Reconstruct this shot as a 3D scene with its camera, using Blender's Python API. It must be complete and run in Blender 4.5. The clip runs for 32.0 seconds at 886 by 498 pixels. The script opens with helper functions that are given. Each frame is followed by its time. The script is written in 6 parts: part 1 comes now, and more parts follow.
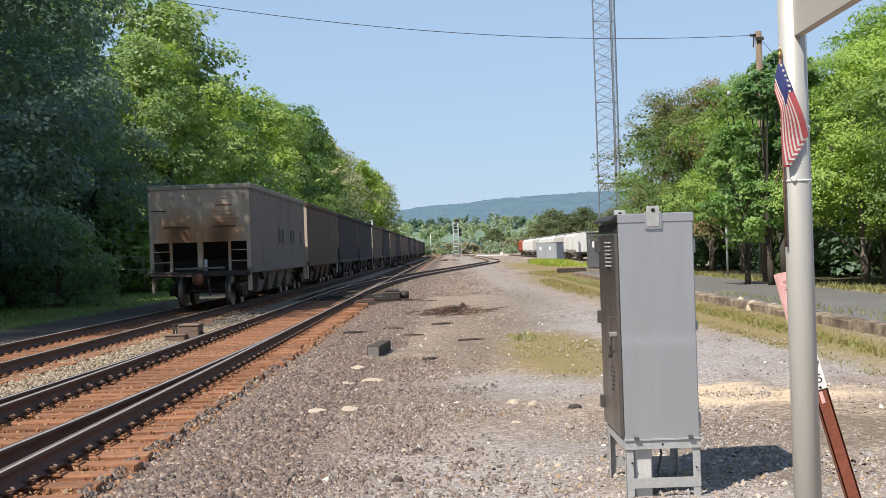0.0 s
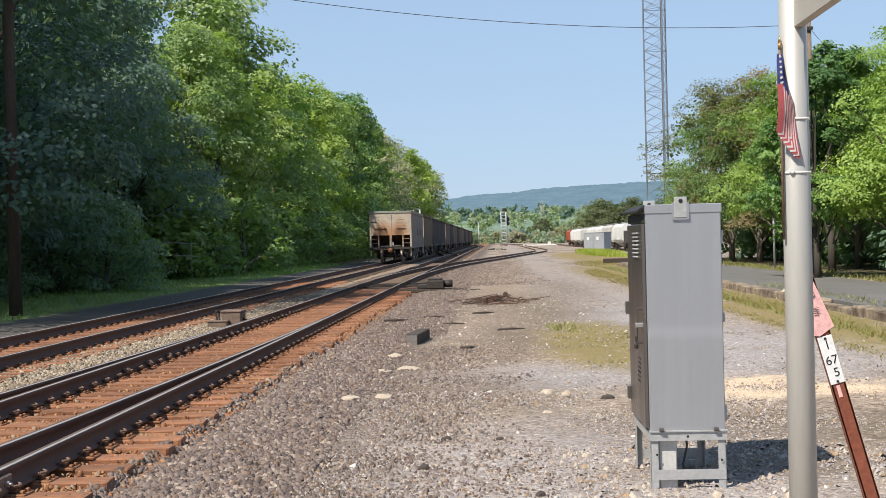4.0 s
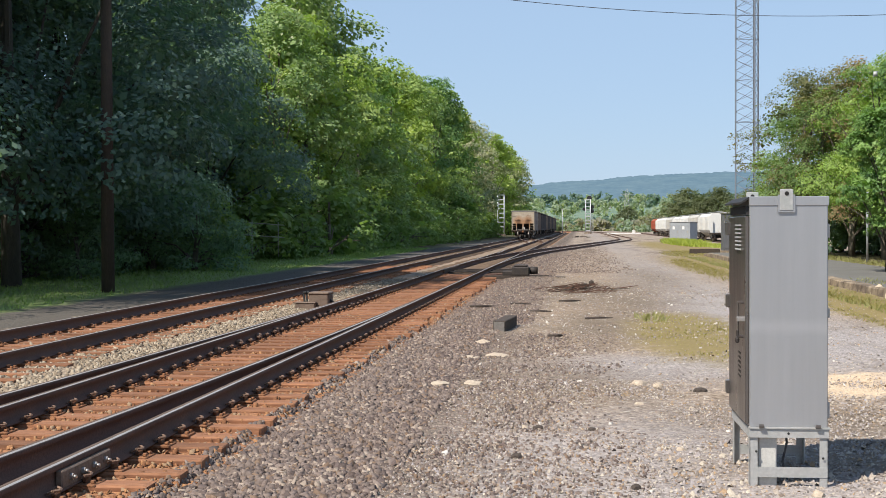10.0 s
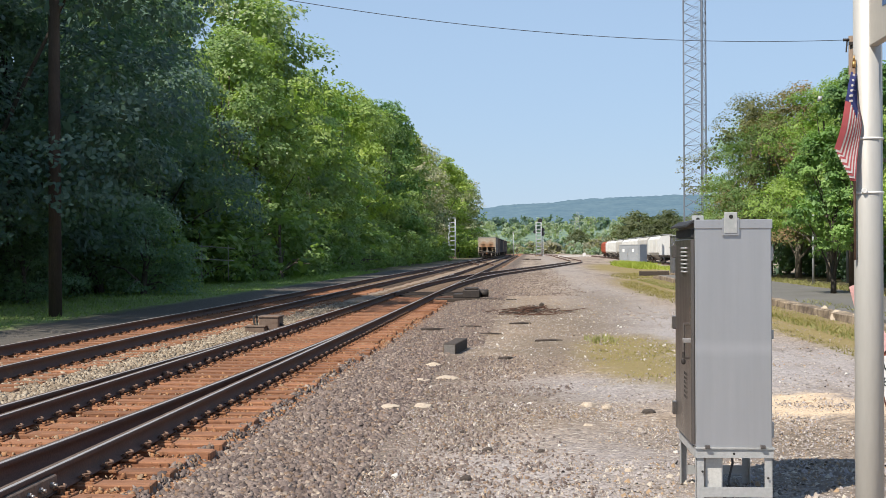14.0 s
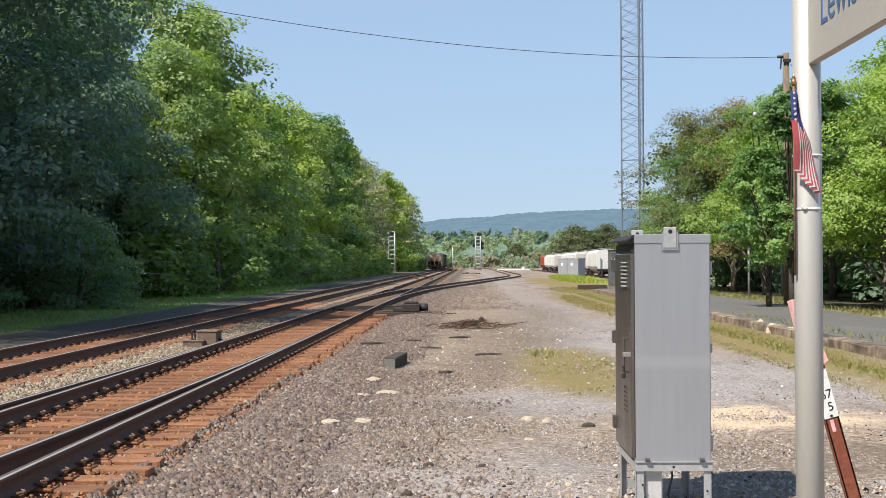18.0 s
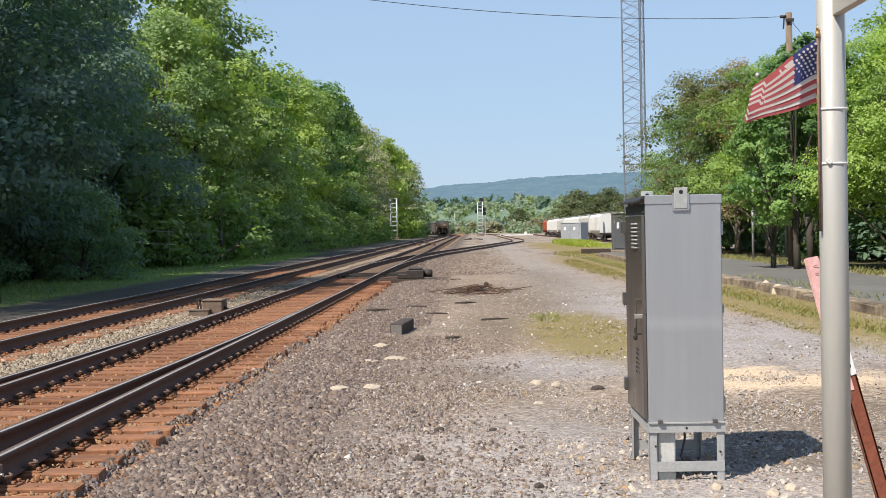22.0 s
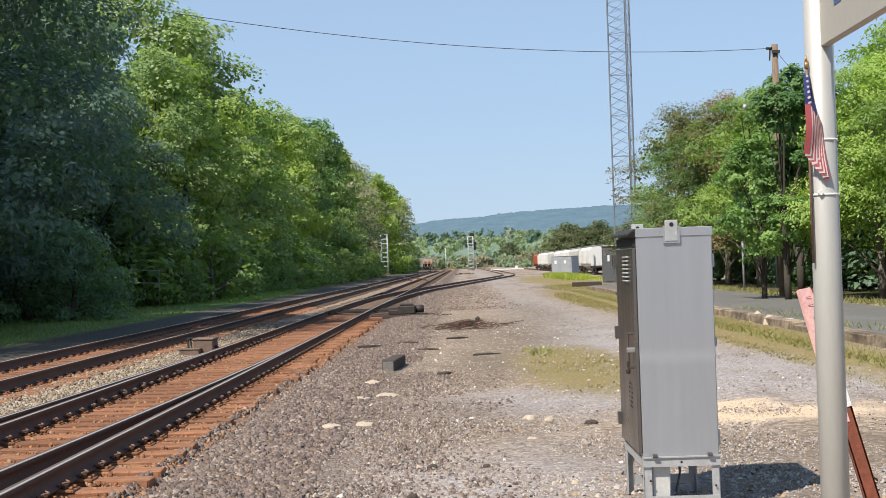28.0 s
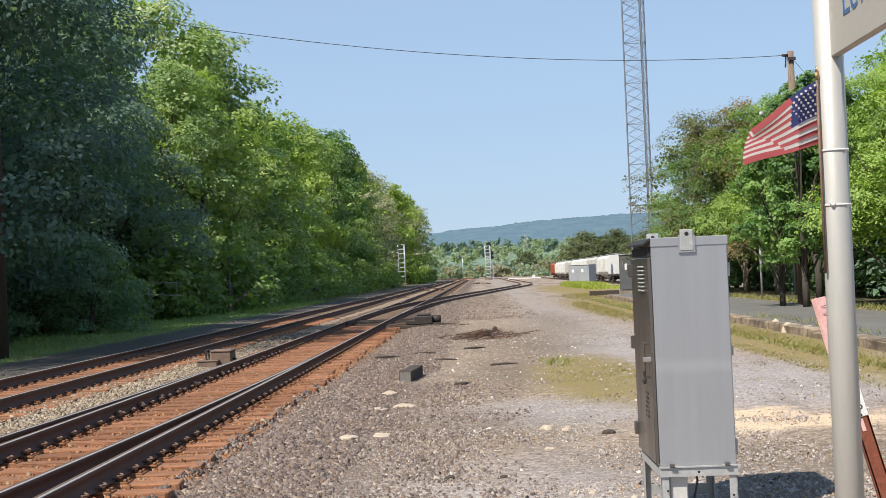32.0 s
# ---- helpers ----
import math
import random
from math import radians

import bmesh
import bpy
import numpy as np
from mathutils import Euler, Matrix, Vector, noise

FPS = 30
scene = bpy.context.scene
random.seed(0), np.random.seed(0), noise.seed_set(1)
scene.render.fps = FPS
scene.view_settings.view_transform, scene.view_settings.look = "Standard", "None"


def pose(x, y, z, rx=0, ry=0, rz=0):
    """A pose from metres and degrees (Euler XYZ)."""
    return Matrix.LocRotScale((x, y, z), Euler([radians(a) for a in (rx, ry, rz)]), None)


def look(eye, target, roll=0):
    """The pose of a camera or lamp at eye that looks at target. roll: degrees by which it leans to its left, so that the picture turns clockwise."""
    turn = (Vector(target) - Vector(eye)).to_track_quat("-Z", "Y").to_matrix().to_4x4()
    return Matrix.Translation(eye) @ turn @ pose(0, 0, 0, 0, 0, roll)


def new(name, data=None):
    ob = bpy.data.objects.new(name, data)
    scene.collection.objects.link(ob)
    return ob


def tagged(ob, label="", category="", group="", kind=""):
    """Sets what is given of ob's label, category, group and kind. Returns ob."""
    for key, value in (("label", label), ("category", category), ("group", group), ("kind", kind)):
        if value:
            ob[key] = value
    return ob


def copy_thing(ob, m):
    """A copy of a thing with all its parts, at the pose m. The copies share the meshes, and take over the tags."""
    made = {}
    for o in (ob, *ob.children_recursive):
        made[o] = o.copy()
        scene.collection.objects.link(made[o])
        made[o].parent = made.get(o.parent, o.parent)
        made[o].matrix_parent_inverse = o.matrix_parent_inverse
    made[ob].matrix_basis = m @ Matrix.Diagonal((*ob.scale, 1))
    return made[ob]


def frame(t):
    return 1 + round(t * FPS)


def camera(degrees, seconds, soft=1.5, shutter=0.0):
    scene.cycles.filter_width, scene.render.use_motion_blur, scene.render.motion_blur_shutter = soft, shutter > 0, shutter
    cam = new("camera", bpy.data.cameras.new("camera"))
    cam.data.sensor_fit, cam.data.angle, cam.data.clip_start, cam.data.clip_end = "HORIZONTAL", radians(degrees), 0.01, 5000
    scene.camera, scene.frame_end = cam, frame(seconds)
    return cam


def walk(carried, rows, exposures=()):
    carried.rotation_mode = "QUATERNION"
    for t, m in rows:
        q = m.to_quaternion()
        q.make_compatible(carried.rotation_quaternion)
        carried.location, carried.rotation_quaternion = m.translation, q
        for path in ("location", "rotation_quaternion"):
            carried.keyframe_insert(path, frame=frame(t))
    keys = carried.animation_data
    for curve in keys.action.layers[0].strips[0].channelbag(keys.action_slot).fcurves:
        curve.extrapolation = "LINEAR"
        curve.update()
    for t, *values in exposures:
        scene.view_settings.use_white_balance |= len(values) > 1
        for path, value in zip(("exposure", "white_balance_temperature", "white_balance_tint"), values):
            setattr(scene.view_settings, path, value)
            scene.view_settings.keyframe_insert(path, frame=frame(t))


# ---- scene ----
from mathutils import Quaternion

# ---------------- camera ----------------
cam = camera(38.0, 32.0, soft=0.35)
ROWS = [
    (0.0, -0.039, -0.010, 1.642, 0.19, 0.07, 1.93),
    (0.5, -0.099, -0.035, 1.638, 1.30, 1.39, 0.33),
    (1.0, -0.076, -0.012, 1.631, 1.23, -0.40, 0.78),
    (1.5, 0.012, -0.006, 1.633, 2.00, -0.37, 0.71),
    (2.0, 0.081, 0.019, 1.629, 3.66, -1.17, 1.35),
    (2.5, 0.112, 0.000, 1.631, 3.59, -1.26, 1.24),
    (3.0, 0.126, 0.023, 1.640, 3.52, -0.44, 2.15),
    (3.5, 0.123, -0.021, 1.639, 2.65, -0.17, 1.96),
    (5.5, 0.011, -0.014, 1.651, 2.67, -1.34, 0.47),
    (6.0, 0.002, -0.005, 1.658, 2.56, -0.90, 0.37),
    (6.5, 0.009, 0.014, 1.655, 2.42, -0.97, -0.37),
    (7.0, 0.010, 0.018, 1.651, 2.98, -0.85, 0.72),
    (7.5, 0.015, 0.019, 1.651, 3.38, -1.21, 1.50),
    (8.0, 0.009, 0.021, 1.650, 3.97, -1.09, 0.68),
    (8.5, 0.006, 0.049, 1.646, 4.63, -1.03, 0.24),
    (9.0, 0.001, 0.009, 1.650, 5.62, -0.86, 0.00),
    (9.5, 0.001, 0.026, 1.648, 5.90, -0.80, 0.51),
    (10.0, -0.003, 0.026, 1.650, 6.03, -0.96, 0.19),
    (10.5, 0.005, -0.004, 1.647, 5.97, -0.81, 0.12),
    (11.0, 0.005, 0.003, 1.647, 5.48, -0.82, -0.23),
    (11.5, 0.004, -0.003, 1.648, 5.33, -0.73, 0.23),
    (12.0, 0.015, 0.014, 1.651, 4.83, -0.76, 0.41),
    (12.5, 0.008, 0.010, 1.656, 4.51, -0.72, 0.56),
    (13.0, 0.009, -0.008, 1.650, 4.45, -0.76, 0.41),
    (13.5, 0.007, -0.001, 1.653, 4.37, -0.62, 0.48),
    (14.0, 0.015, -0.016, 1.652, 3.86, 0.05, 0.28),
    (14.5, 0.016, 0.004, 1.654, 3.48, 0.32, -0.37),
    (15.0, 0.009, -0.024, 1.656, 1.62, 0.75, 0.51),
    (15.5, 0.010, -0.003, 1.658, 1.24, 0.90, 0.51),
    (17.5, -0.003, -0.022, 1.659, 1.10, 0.86, 0.04),
    (18.0, 0.002, -0.004, 1.657, 1.16, 0.65, 0.29),
    (18.5, 0.026, -0.002, 1.648, 1.28, 0.55, 0.46),
    (19.0, 0.066, -0.003, 1.650, 1.27, 0.31, 0.92),
    (19.5, 0.105, 0.032, 1.649, 1.11, 0.39, 0.39),
    (20.0, 0.113, 0.021, 1.640, 1.08, 0.33, 0.90),
    (20.5, 0.061, 0.050, 1.650, 1.19, -0.17, 0.47),
    (21.0, -0.006, 0.043, 1.651, 1.32, -0.11, 0.61),
    (21.5, -0.040, 0.051, 1.640, 1.33, -0.62, 0.86),
    (22.0, -0.046, 0.045, 1.643, 1.26, -0.85, 1.11),
    (22.5, -0.059, 0.037, 1.638, 1.14, -1.12, 0.91),
    (23.0, -0.051, 0.048, 1.638, 0.80, -1.14, 0.98),
    (23.5, -0.051, 0.057, 1.640, 0.71, -1.09, 1.42),
    (24.0, -0.047, 0.050, 1.641, 1.10, -0.94, 1.56),
    (24.5, -0.043, 0.066, 1.644, 1.20, -0.98, 1.11),
    (25.0, -0.037, 0.078, 1.650, 1.87, 0.14, 0.72),
    (25.5, -0.031, 0.043, 1.644, 2.28, 0.93, 1.74),
    (27.5, -0.036, 0.072, 1.650, 0.47, 0.70, 1.87),
    (28.0, -0.044, 0.082, 1.648, 0.85, 0.70, 1.90),
    (28.5, -0.046, 0.061, 1.647, 1.46, 0.74, 1.80),
    (29.0, -0.036, 0.066, 1.649, 1.60, 0.65, 2.37),
    (29.5, -0.035, 0.078, 1.650, 1.71, 0.67, 2.56),
    (30.0, -0.034, 0.064, 1.652, 1.84, 0.72, 2.54),
    (30.5, -0.034, 0.068, 1.652, 1.79, 0.72, 2.66),
    (31.0, -0.034, 0.073, 1.650, 1.79, 0.77, 2.47),
    (31.5, -0.030, 0.070, 1.653, 1.67, 0.89, 2.53),
    (32.0, -0.030, 0.070, 1.657, 1.62, 1.16, 2.35),
]
walk(cam, [(t, pose(x, y, z, 90 + pitch, roll, yaw)) for t, x, y, z, yaw, pitch, roll in ROWS])

# ---------------- world, sun, exposure ----------------
SUN_EL, SUN_ROT = 51.5, 222.3
world = bpy.data.worlds.new("sky")
scene.world = world
world.use_nodes = True
wn = world.node_tree
wn.nodes.clear()
sky = wn.nodes.new("ShaderNodeTexSky")
sky.sky_type, sky.sun_disc = "NISHITA", False
sky.sun_elevation, sky.sun_rotation = radians(SUN_EL), radians(SUN_ROT)
sky.air_density, sky.dust_density, sky.ozone_density = 1.0, 0.35, 1.6
wbg = wn.nodes.new("ShaderNodeBackground")
wbg.inputs["Strength"].default_value = 0.104
wout = wn.nodes.new("ShaderNodeOutputWorld")
haze = wn.nodes.new("ShaderNodeMix")
haze.data_type = "RGBA"
haze.inputs[0].default_value = 0.85
dome = wn.nodes.new("ShaderNodeTexCoord")
rise = wn.nodes.new("ShaderNodeSeparateXYZ")
climb = wn.nodes.new("ShaderNodeMapRange")
climb.inputs[1].default_value, climb.inputs[2].default_value = 0.16, 0.85
depth = wn.nodes.new("ShaderNodeMix")
depth.data_type = "RGBA"
depth.inputs[6].default_value = (1.95, 2.72, 3.85, 1)
depth.inputs[7].default_value = (1.2, 1.85, 3.05, 1)
wn.links.new(dome.outputs["Generated"], rise.inputs[0])
wn.links.new(rise.outputs[2], climb.inputs[0])
wn.links.new(climb.outputs[0], depth.inputs[0])
wn.links.new(depth.outputs[2], haze.inputs[7])
wn.links.new(sky.outputs[0], haze.inputs[6])
wn.links.new(haze.outputs[2], wbg.inputs[0])
wn.links.new(wbg.outputs[0], wout.inputs[0])
sun_data = bpy.data.lights.new("sun", "SUN")
sun_data.energy, sun_data.angle, sun_data.color = 3.75, radians(0.53), (1.0, 0.93, 0.84)
sun = new("sun", sun_data)
sun.matrix_world = look((-40, -44, 75), (0, 0, 0))
scene.view_settings.exposure = 0.95


# ---------------- material helpers ----------------
class Net:
    """A small helper to write node trees."""

    def __init__(self, name):
        self.mat = bpy.data.materials.new(name)
        self.mat.use_nodes = True
        self.t = self.mat.node_tree
        self.t.nodes.clear()
        self.out = self.node("ShaderNodeOutputMaterial")

    def node(self, kind, **settings):
        n = self.t.nodes.new(kind)
        for k, v in settings.items():
            setattr(n, k, v)
        return n

    def put(self, socket, value):
        if isinstance(value, bpy.types.NodeSocket):
            self.t.links.new(value, socket)
        elif value is not None:
            if isinstance(value, (tuple, list)) and len(value) == 3 and socket.type == "RGBA":
                value = (*value, 1)
            socket.default_value = value

    def math(self, op, a, b=None, c=None, clamp=False):
        n = self.node("ShaderNodeMath", operation=op, use_clamp=clamp)
        for i, v in enumerate((a, b, c)):
            if v is not None:
                self.put(n.inputs[i], v)
        return n.outputs[0]

    def coord(self):
        return self.node("ShaderNodeTexCoord").outputs["Object"]

    def place(self):
        return self.node("ShaderNodeNewGeometry").outputs["Position"]

    def scaled(self, vec, sc):
        n = self.node("ShaderNodeMapping")
        self.put(n.inputs["Vector"], vec)
        n.inputs["Scale"].default_value = sc
        return n.outputs[0]

    def noise(self, vec, scale, detail=4, rough=0.6):
        n = self.node("ShaderNodeTexNoise")
        self.put(n.inputs["Vector"], vec)
        n.inputs["Scale"].default_value, n.inputs["Detail"].default_value = scale, detail
        n.inputs["Roughness"].default_value = rough
        return n.outputs["Fac"]

    def voronoi(self, vec, scale, feature="F1", out="Distance"):
        n = self.node("ShaderNodeTexVoronoi", feature=feature)
        self.put(n.inputs["Vector"], vec)
        n.inputs["Scale"].default_value = scale
        return n.outputs[out]

    def ramp(self, fac, lo, hi):
        n = self.node("ShaderNodeMapRange", clamp=True)
        self.put(n.inputs[0], fac)
        n.inputs[1].default_value, n.inputs[2].default_value = lo, hi
        return n.outputs[0]

    def mix(self, fac, a, b, blend="MIX"):
        n = self.node("ShaderNodeMix", data_type="RGBA", blend_type=blend)
        self.put(n.inputs[0], fac)
        self.put(n.inputs[6], a)
        self.put(n.inputs[7], b)
        return n.outputs[2]

    def bump(self, height, strength, distance):
        n = self.node("ShaderNodeBump")
        self.put(n.inputs["Height"], height)
        n.inputs["Strength"].default_value, n.inputs["Distance"].default_value = strength, distance
        return n.outputs[0]

    def surface(self, color, rough=0.8, metal=0.0, normal=None, spec=0.5, **more):
        n = self.node("ShaderNodeBsdfPrincipled")
        self.put(n.inputs["Base Color"], color)
        self.put(n.inputs["Roughness"], rough)
        self.put(n.inputs["Metallic"], metal)
        n.inputs["Specular IOR Level"].default_value = spec
        if normal is not None:
            self.put(n.inputs["Normal"], normal)
        for k, v in more.items():
            self.put(n.inputs[k.replace("_", " ")], v)
        self.t.links.new(n.outputs[0], self.out.inputs[0])
        return self.mat


def worn(name, a, b, scale=3.0, rough=0.75, metal=0.0, bump=0.3, fine=40.0, dirt=None, dirt_at=(0.55, 0.75), stretch=(1, 1, 1), spec=0.4, per=0.0, grain=0.72):
    """Paint, wood, metal or stone with broad stains, fine grain and relief. per: spread of brightness from piece to piece."""
    n = Net(name)
    v = n.scaled(n.coord(), stretch)
    big, small = n.noise(v, scale, 5), n.noise(v, fine, 3)
    c = n.mix(n.ramp(big, 0.3, 0.7), a, b)
    c = n.mix(n.ramp(small, 0.35, 0.8), c, tuple(x * grain for x in a))
    if dirt:
        c = n.mix(n.ramp(n.noise(v, scale * 1.7, 6, 0.7), *dirt_at), c, dirt)
    if per:
        r = n.node("ShaderNodeObjectInfo").outputs["Random"]
        c = n.mix(1.0, c, n.mix(r, (1 - per,) * 3, (1 + per,) * 3), "MULTIPLY")
    r = n.math("MULTIPLY_ADD", big, 0.25, rough - 0.12)
    return n.surface(c, r, metal, n.bump(small, bump, 0.01), spec)


def leafy(name, dark, mid, light, thin=0.35, gloss=0.25):
    """Leaves: their own shade from leaf to leaf, light passing through."""
    dark, mid, light = [(r * 1.02, g * 0.98, b * 1.14) for r, g, b in (dark, mid, light)]
    n = Net(name)
    r = n.node("ShaderNodeNewGeometry").outputs["Random Per Island"]
    o = n.node("ShaderNodeObjectInfo").outputs["Random"]
    broad = n.noise(n.place(), 0.35, 2)
    f = n.math("ADD", n.math("MULTIPLY", r, 0.34), n.math("MULTIPLY_ADD", broad, 1.1, n.math("MULTIPLY_ADD", o, 0.34, -0.42)))
    c = n.mix(n.ramp(f, 0.05, 0.5), dark, mid)
    c = n.mix(n.ramp(f, 0.5, 0.95), c, light)
    p = n.node("ShaderNodeBsdfPrincipled")
    n.put(p.inputs["Base Color"], c)
    p.inputs["Roughness"].default_value = 0.5
    p.inputs["Specular IOR Level"].default_value = gloss
    tr = n.node("ShaderNodeBsdfTranslucent")
    n.put(tr.inputs[0], n.mix(1.0, c, (1.35, 1.5, 0.6), "MULTIPLY"))
    m = n.node("ShaderNodeMixShader")
    m.inputs[0].default_value = thin
    n.t.links.new(p.outputs[0], m.inputs[1])
    n.t.links.new(tr.outputs[0], m.inputs[2])
    n.t.links.new(m.outputs[0], n.out.inputs[0])
    return n.mat


def stony(name, colors, rough=0.9):
    """Loose stones, each with its own colour out of a few."""
    n = Net(name)
    r = n.node("ShaderNodeNewGeometry").outputs["Random Per Island"]
    ra = n.node("ShaderNodeValToRGB")
    ra.color_ramp.interpolation = "CONSTANT"
    el = ra.color_ramp.elements
    while len(el) < len(colors):
        el.new(0.5)
    for i, c in enumerate(colors):
        el[i].position, el[i].color = i / len(colors), (*c, 1)
    n.put(ra.inputs[0], r)
    g = n.noise(n.place(), 60, 3)
    c = n.mix(n.ramp(g, 0.3, 0.75), ra.outputs[0], n.mix(1.0, ra.outputs[0], (0.65, 0.63, 0.6), "MULTIPLY"))
    return n.surface(c, rough, 0, n.bump(g, 0.4, 0.006), 0.3)


def ground_material():
    """Yard ground: gravel, ballast, rusty track bed, cinders, grass patches and a sandy spot, each where it lies."""
    n = Net("yard_ground")
    p = n.place()
    sep = n.node("ShaderNodeSeparateXYZ")
    n.put(sep.inputs[0], p)
    wob = n.math("MULTIPLY_ADD", n.noise(p, 0.9, 5, 0.65), 2.0, -1.0)
    wob2 = n.math("MULTIPLY_ADD", n.noise(p, 4.0, 4, 0.7), 2.0, -1.0)
    x = n.math("MULTIPLY_ADD", wob, 0.55, sep.outputs[0])
    x = n.math("MULTIPLY_ADD", wob2, 0.25, x)
    y = n.math("MULTIPLY_ADD", wob, 1.3, sep.outputs[1])
    y = n.math("MULTIPLY_ADD", wob2, 0.5, y)
    x0 = n.math("MULTIPLY_ADD", wob2, 0.12, sep.outputs[0])

    def band(v, lo, hi, soft):
        return n.math("MULTIPLY", n.ramp(v, lo - soft, lo + soft), n.math("SUBTRACT", 1.0, n.ramp(v, hi - soft, hi + soft)))

    def spot(cx, cy, rx, ry, soft=0.35):
        dx = n.math("DIVIDE", n.math("SUBTRACT", x, cx), rx)
        dy = n.math("DIVIDE", n.math("SUBTRACT", y, cy), ry)
        d = n.math("SQRT", n.math("ADD", n.math("MULTIPLY", dx, dx), n.math("MULTIPLY", dy, dy)))
        return n.math("SUBTRACT", 1.0, n.ramp(d, 1 - soft, 1 + soft))

    cell = n.node("ShaderNodeTexVoronoi")
    n.put(cell.inputs["Vector"], p)
    cell.inputs["Scale"].default_value = 21
    tint = n.node("ShaderNodeSeparateColor")
    n.put(tint.inputs[0], cell.outputs["Color"])
    r1, r2 = tint.outputs[0], tint.outputs[1]
    cell2 = n.node("ShaderNodeTexVoronoi")
    n.put(cell2.inputs["Vector"], p)
    cell2.inputs["Scale"].default_value = 42
    tint2 = n.node("ShaderNodeSeparateColor")
    n.put(tint2.inputs[0], cell2.outputs["Color"])
    fine = tint2.outputs[0]
    # plain yard gravel: brown-grey dirt with pebbles
    col = n.mix(r1, (0.105, 0.076, 0.055), (0.45, 0.355, 0.265))
    col = n.mix(n.ramp(n.noise(p, 0.5, 5, 0.6), 0.4, 0.62), col, n.mix(fine, (0.10, 0.07, 0.048), (0.38, 0.29, 0.205)))
    # blue-grey fine crushed stone of the drive
    drive = n.mix(fine, (0.205, 0.188, 0.185), (0.40, 0.372, 0.365))
    for m in (spot(0.6, 9.0, 2.0, 2.6, 0.5), spot(0.9, 15.2, 1.5, 1.6, 0.5), spot(4.2, 18.2, 2.2, 4.0, 0.4), spot(3.2, 27, 1.5, 9, 0.5), spot(2.7, 46, 1.3, 22, 0.6), spot(0.2, 6.0, 1.2, 1.6, 0.5)):
        col = n.mix(n.math("MULTIPLY", m, 0.72), col, drive)
    # dark earth; the spot at 2.1, 9.2 paints in the cabinet's cast shadow
    for m in (spot(0.3, 21.5, 0.7, 3.2, 0.6), spot(2.4, 10.9, 1.6, 1.1, 0.5), spot(2.1, 9.2, 1.0, 0.7, 0.6), spot(-0.3, 34, 1.6, 5, 0.7), spot(1.2, 29, 0.9, 6, 0.8), spot(2.3, 43, 0.8, 9, 0.8), spot(-0.2, 13.5, 0.9, 1.6, 0.8)):
        col = n.mix(n.math("MULTIPLY", m, 0.75), col, n.mix(fine, (0.085, 0.064, 0.045), (0.19, 0.148, 0.108)))
    # trodden and driven wear at two scales
    wear = n.ramp(n.noise(n.scaled(p, (1.0, 0.28, 1)), 1.6, 6, 0.7), 0.48, 0.68)
    col = n.mix(n.math("MULTIPLY", wear, 0.5), col, (0.13, 0.10, 0.075))
    grit = n.ramp(n.noise(p, 11, 5, 0.8), 0.5, 0.72)
    col = n.mix(n.math("MULTIPLY", grit, 0.22), col, (0.42, 0.36, 0.29))
    # pale pebbles strewn about
    col = n.mix(n.math("MULTIPLY", n.ramp(r2, 0.95, 0.96), 0.35), col, (0.55, 0.51, 0.44))
    # driven-over ground farther up the yard: brown dirt, grey stone and darker streaks
    away = n.ramp(sep.outputs[1], 34, 90)
    dirt = n.mix(n.ramp(n.noise(p, 2.6, 7, 0.85), 0.36, 0.64), (0.105, 0.08, 0.06), (0.46, 0.38, 0.305))
    dirt = n.mix(n.math("MULTIPLY", n.ramp(n.noise(n.scaled(p, (1.0, 0.16, 1)), 0.55, 5, 0.65), 0.49, 0.60), 0.85), dirt, (0.115, 0.088, 0.066))
    dirt = n.mix(n.math("MULTIPLY", n.ramp(n.noise(n.scaled(p, (1.3, 0.3, 1)), 7.0, 4, 0.8), 0.6, 0.68), 0.6), dirt, (0.50, 0.46, 0.40))
    lane = n.mix(n.noise(p, 3.0, 6, 0.8), (0.14, 0.125, 0.12), (0.40, 0.37, 0.355))
    dirt = n.mix(n.math("MULTIPLY", band(x, 1.6, 4.4, 0.9), 0.5), dirt, lane)
    col = n.mix(n.math("MULTIPLY", away, 0.85), col, dirt)
    # sandy spot
    col = n.mix(spot(3.1, 13.7, 1.35, 0.85, 0.3), col, n.mix(fine, (0.47, 0.35, 0.23), (0.62, 0.48, 0.335)))
    # coarse ballast shoulder, its ground darkened for the shade between the stones
    sh = n.mix(r1, (0.07, 0.054, 0.043), (0.17, 0.135, 0.11))
    col = n.mix(band(x, -2.6, -1.0, 0.5), col, sh)
    # dry and green grass
    dry = n.mix(n.noise(p, 14, 5, 0.8), (0.13, 0.10, 0.035), (0.30, 0.235, 0.10))
    for m in (spot(1.75, 20.2, 0.95, 4.6, 0.25), spot(5.7, 26, 0.75, 12, 0.3), spot(5.6, 58, 1.6, 17, 0.3), spot(8.0, 110, 2.6, 34, 0.3)):
        col = n.mix(n.math("MULTIPLY", m, 0.92), col, dry)
    # between and beside the tracks
    ball = n.mix(n.math("MULTIPLY_ADD", n.noise(p, 5.0, 6, 0.85), 0.9, n.math("MULTIPLY_ADD", r1, 0.5, -0.2)), (0.15, 0.108, 0.078), n.mix(n.ramp(sep.outputs[1], 38, 70), (0.44, 0.355, 0.265), (0.32, 0.245, 0.18)))
    col = n.mix(band(x0, -9.3, -2.75, 0.12), col, ball)
    rust = n.mix(fine, (0.17, 0.072, 0.032), (0.38, 0.18, 0.085))
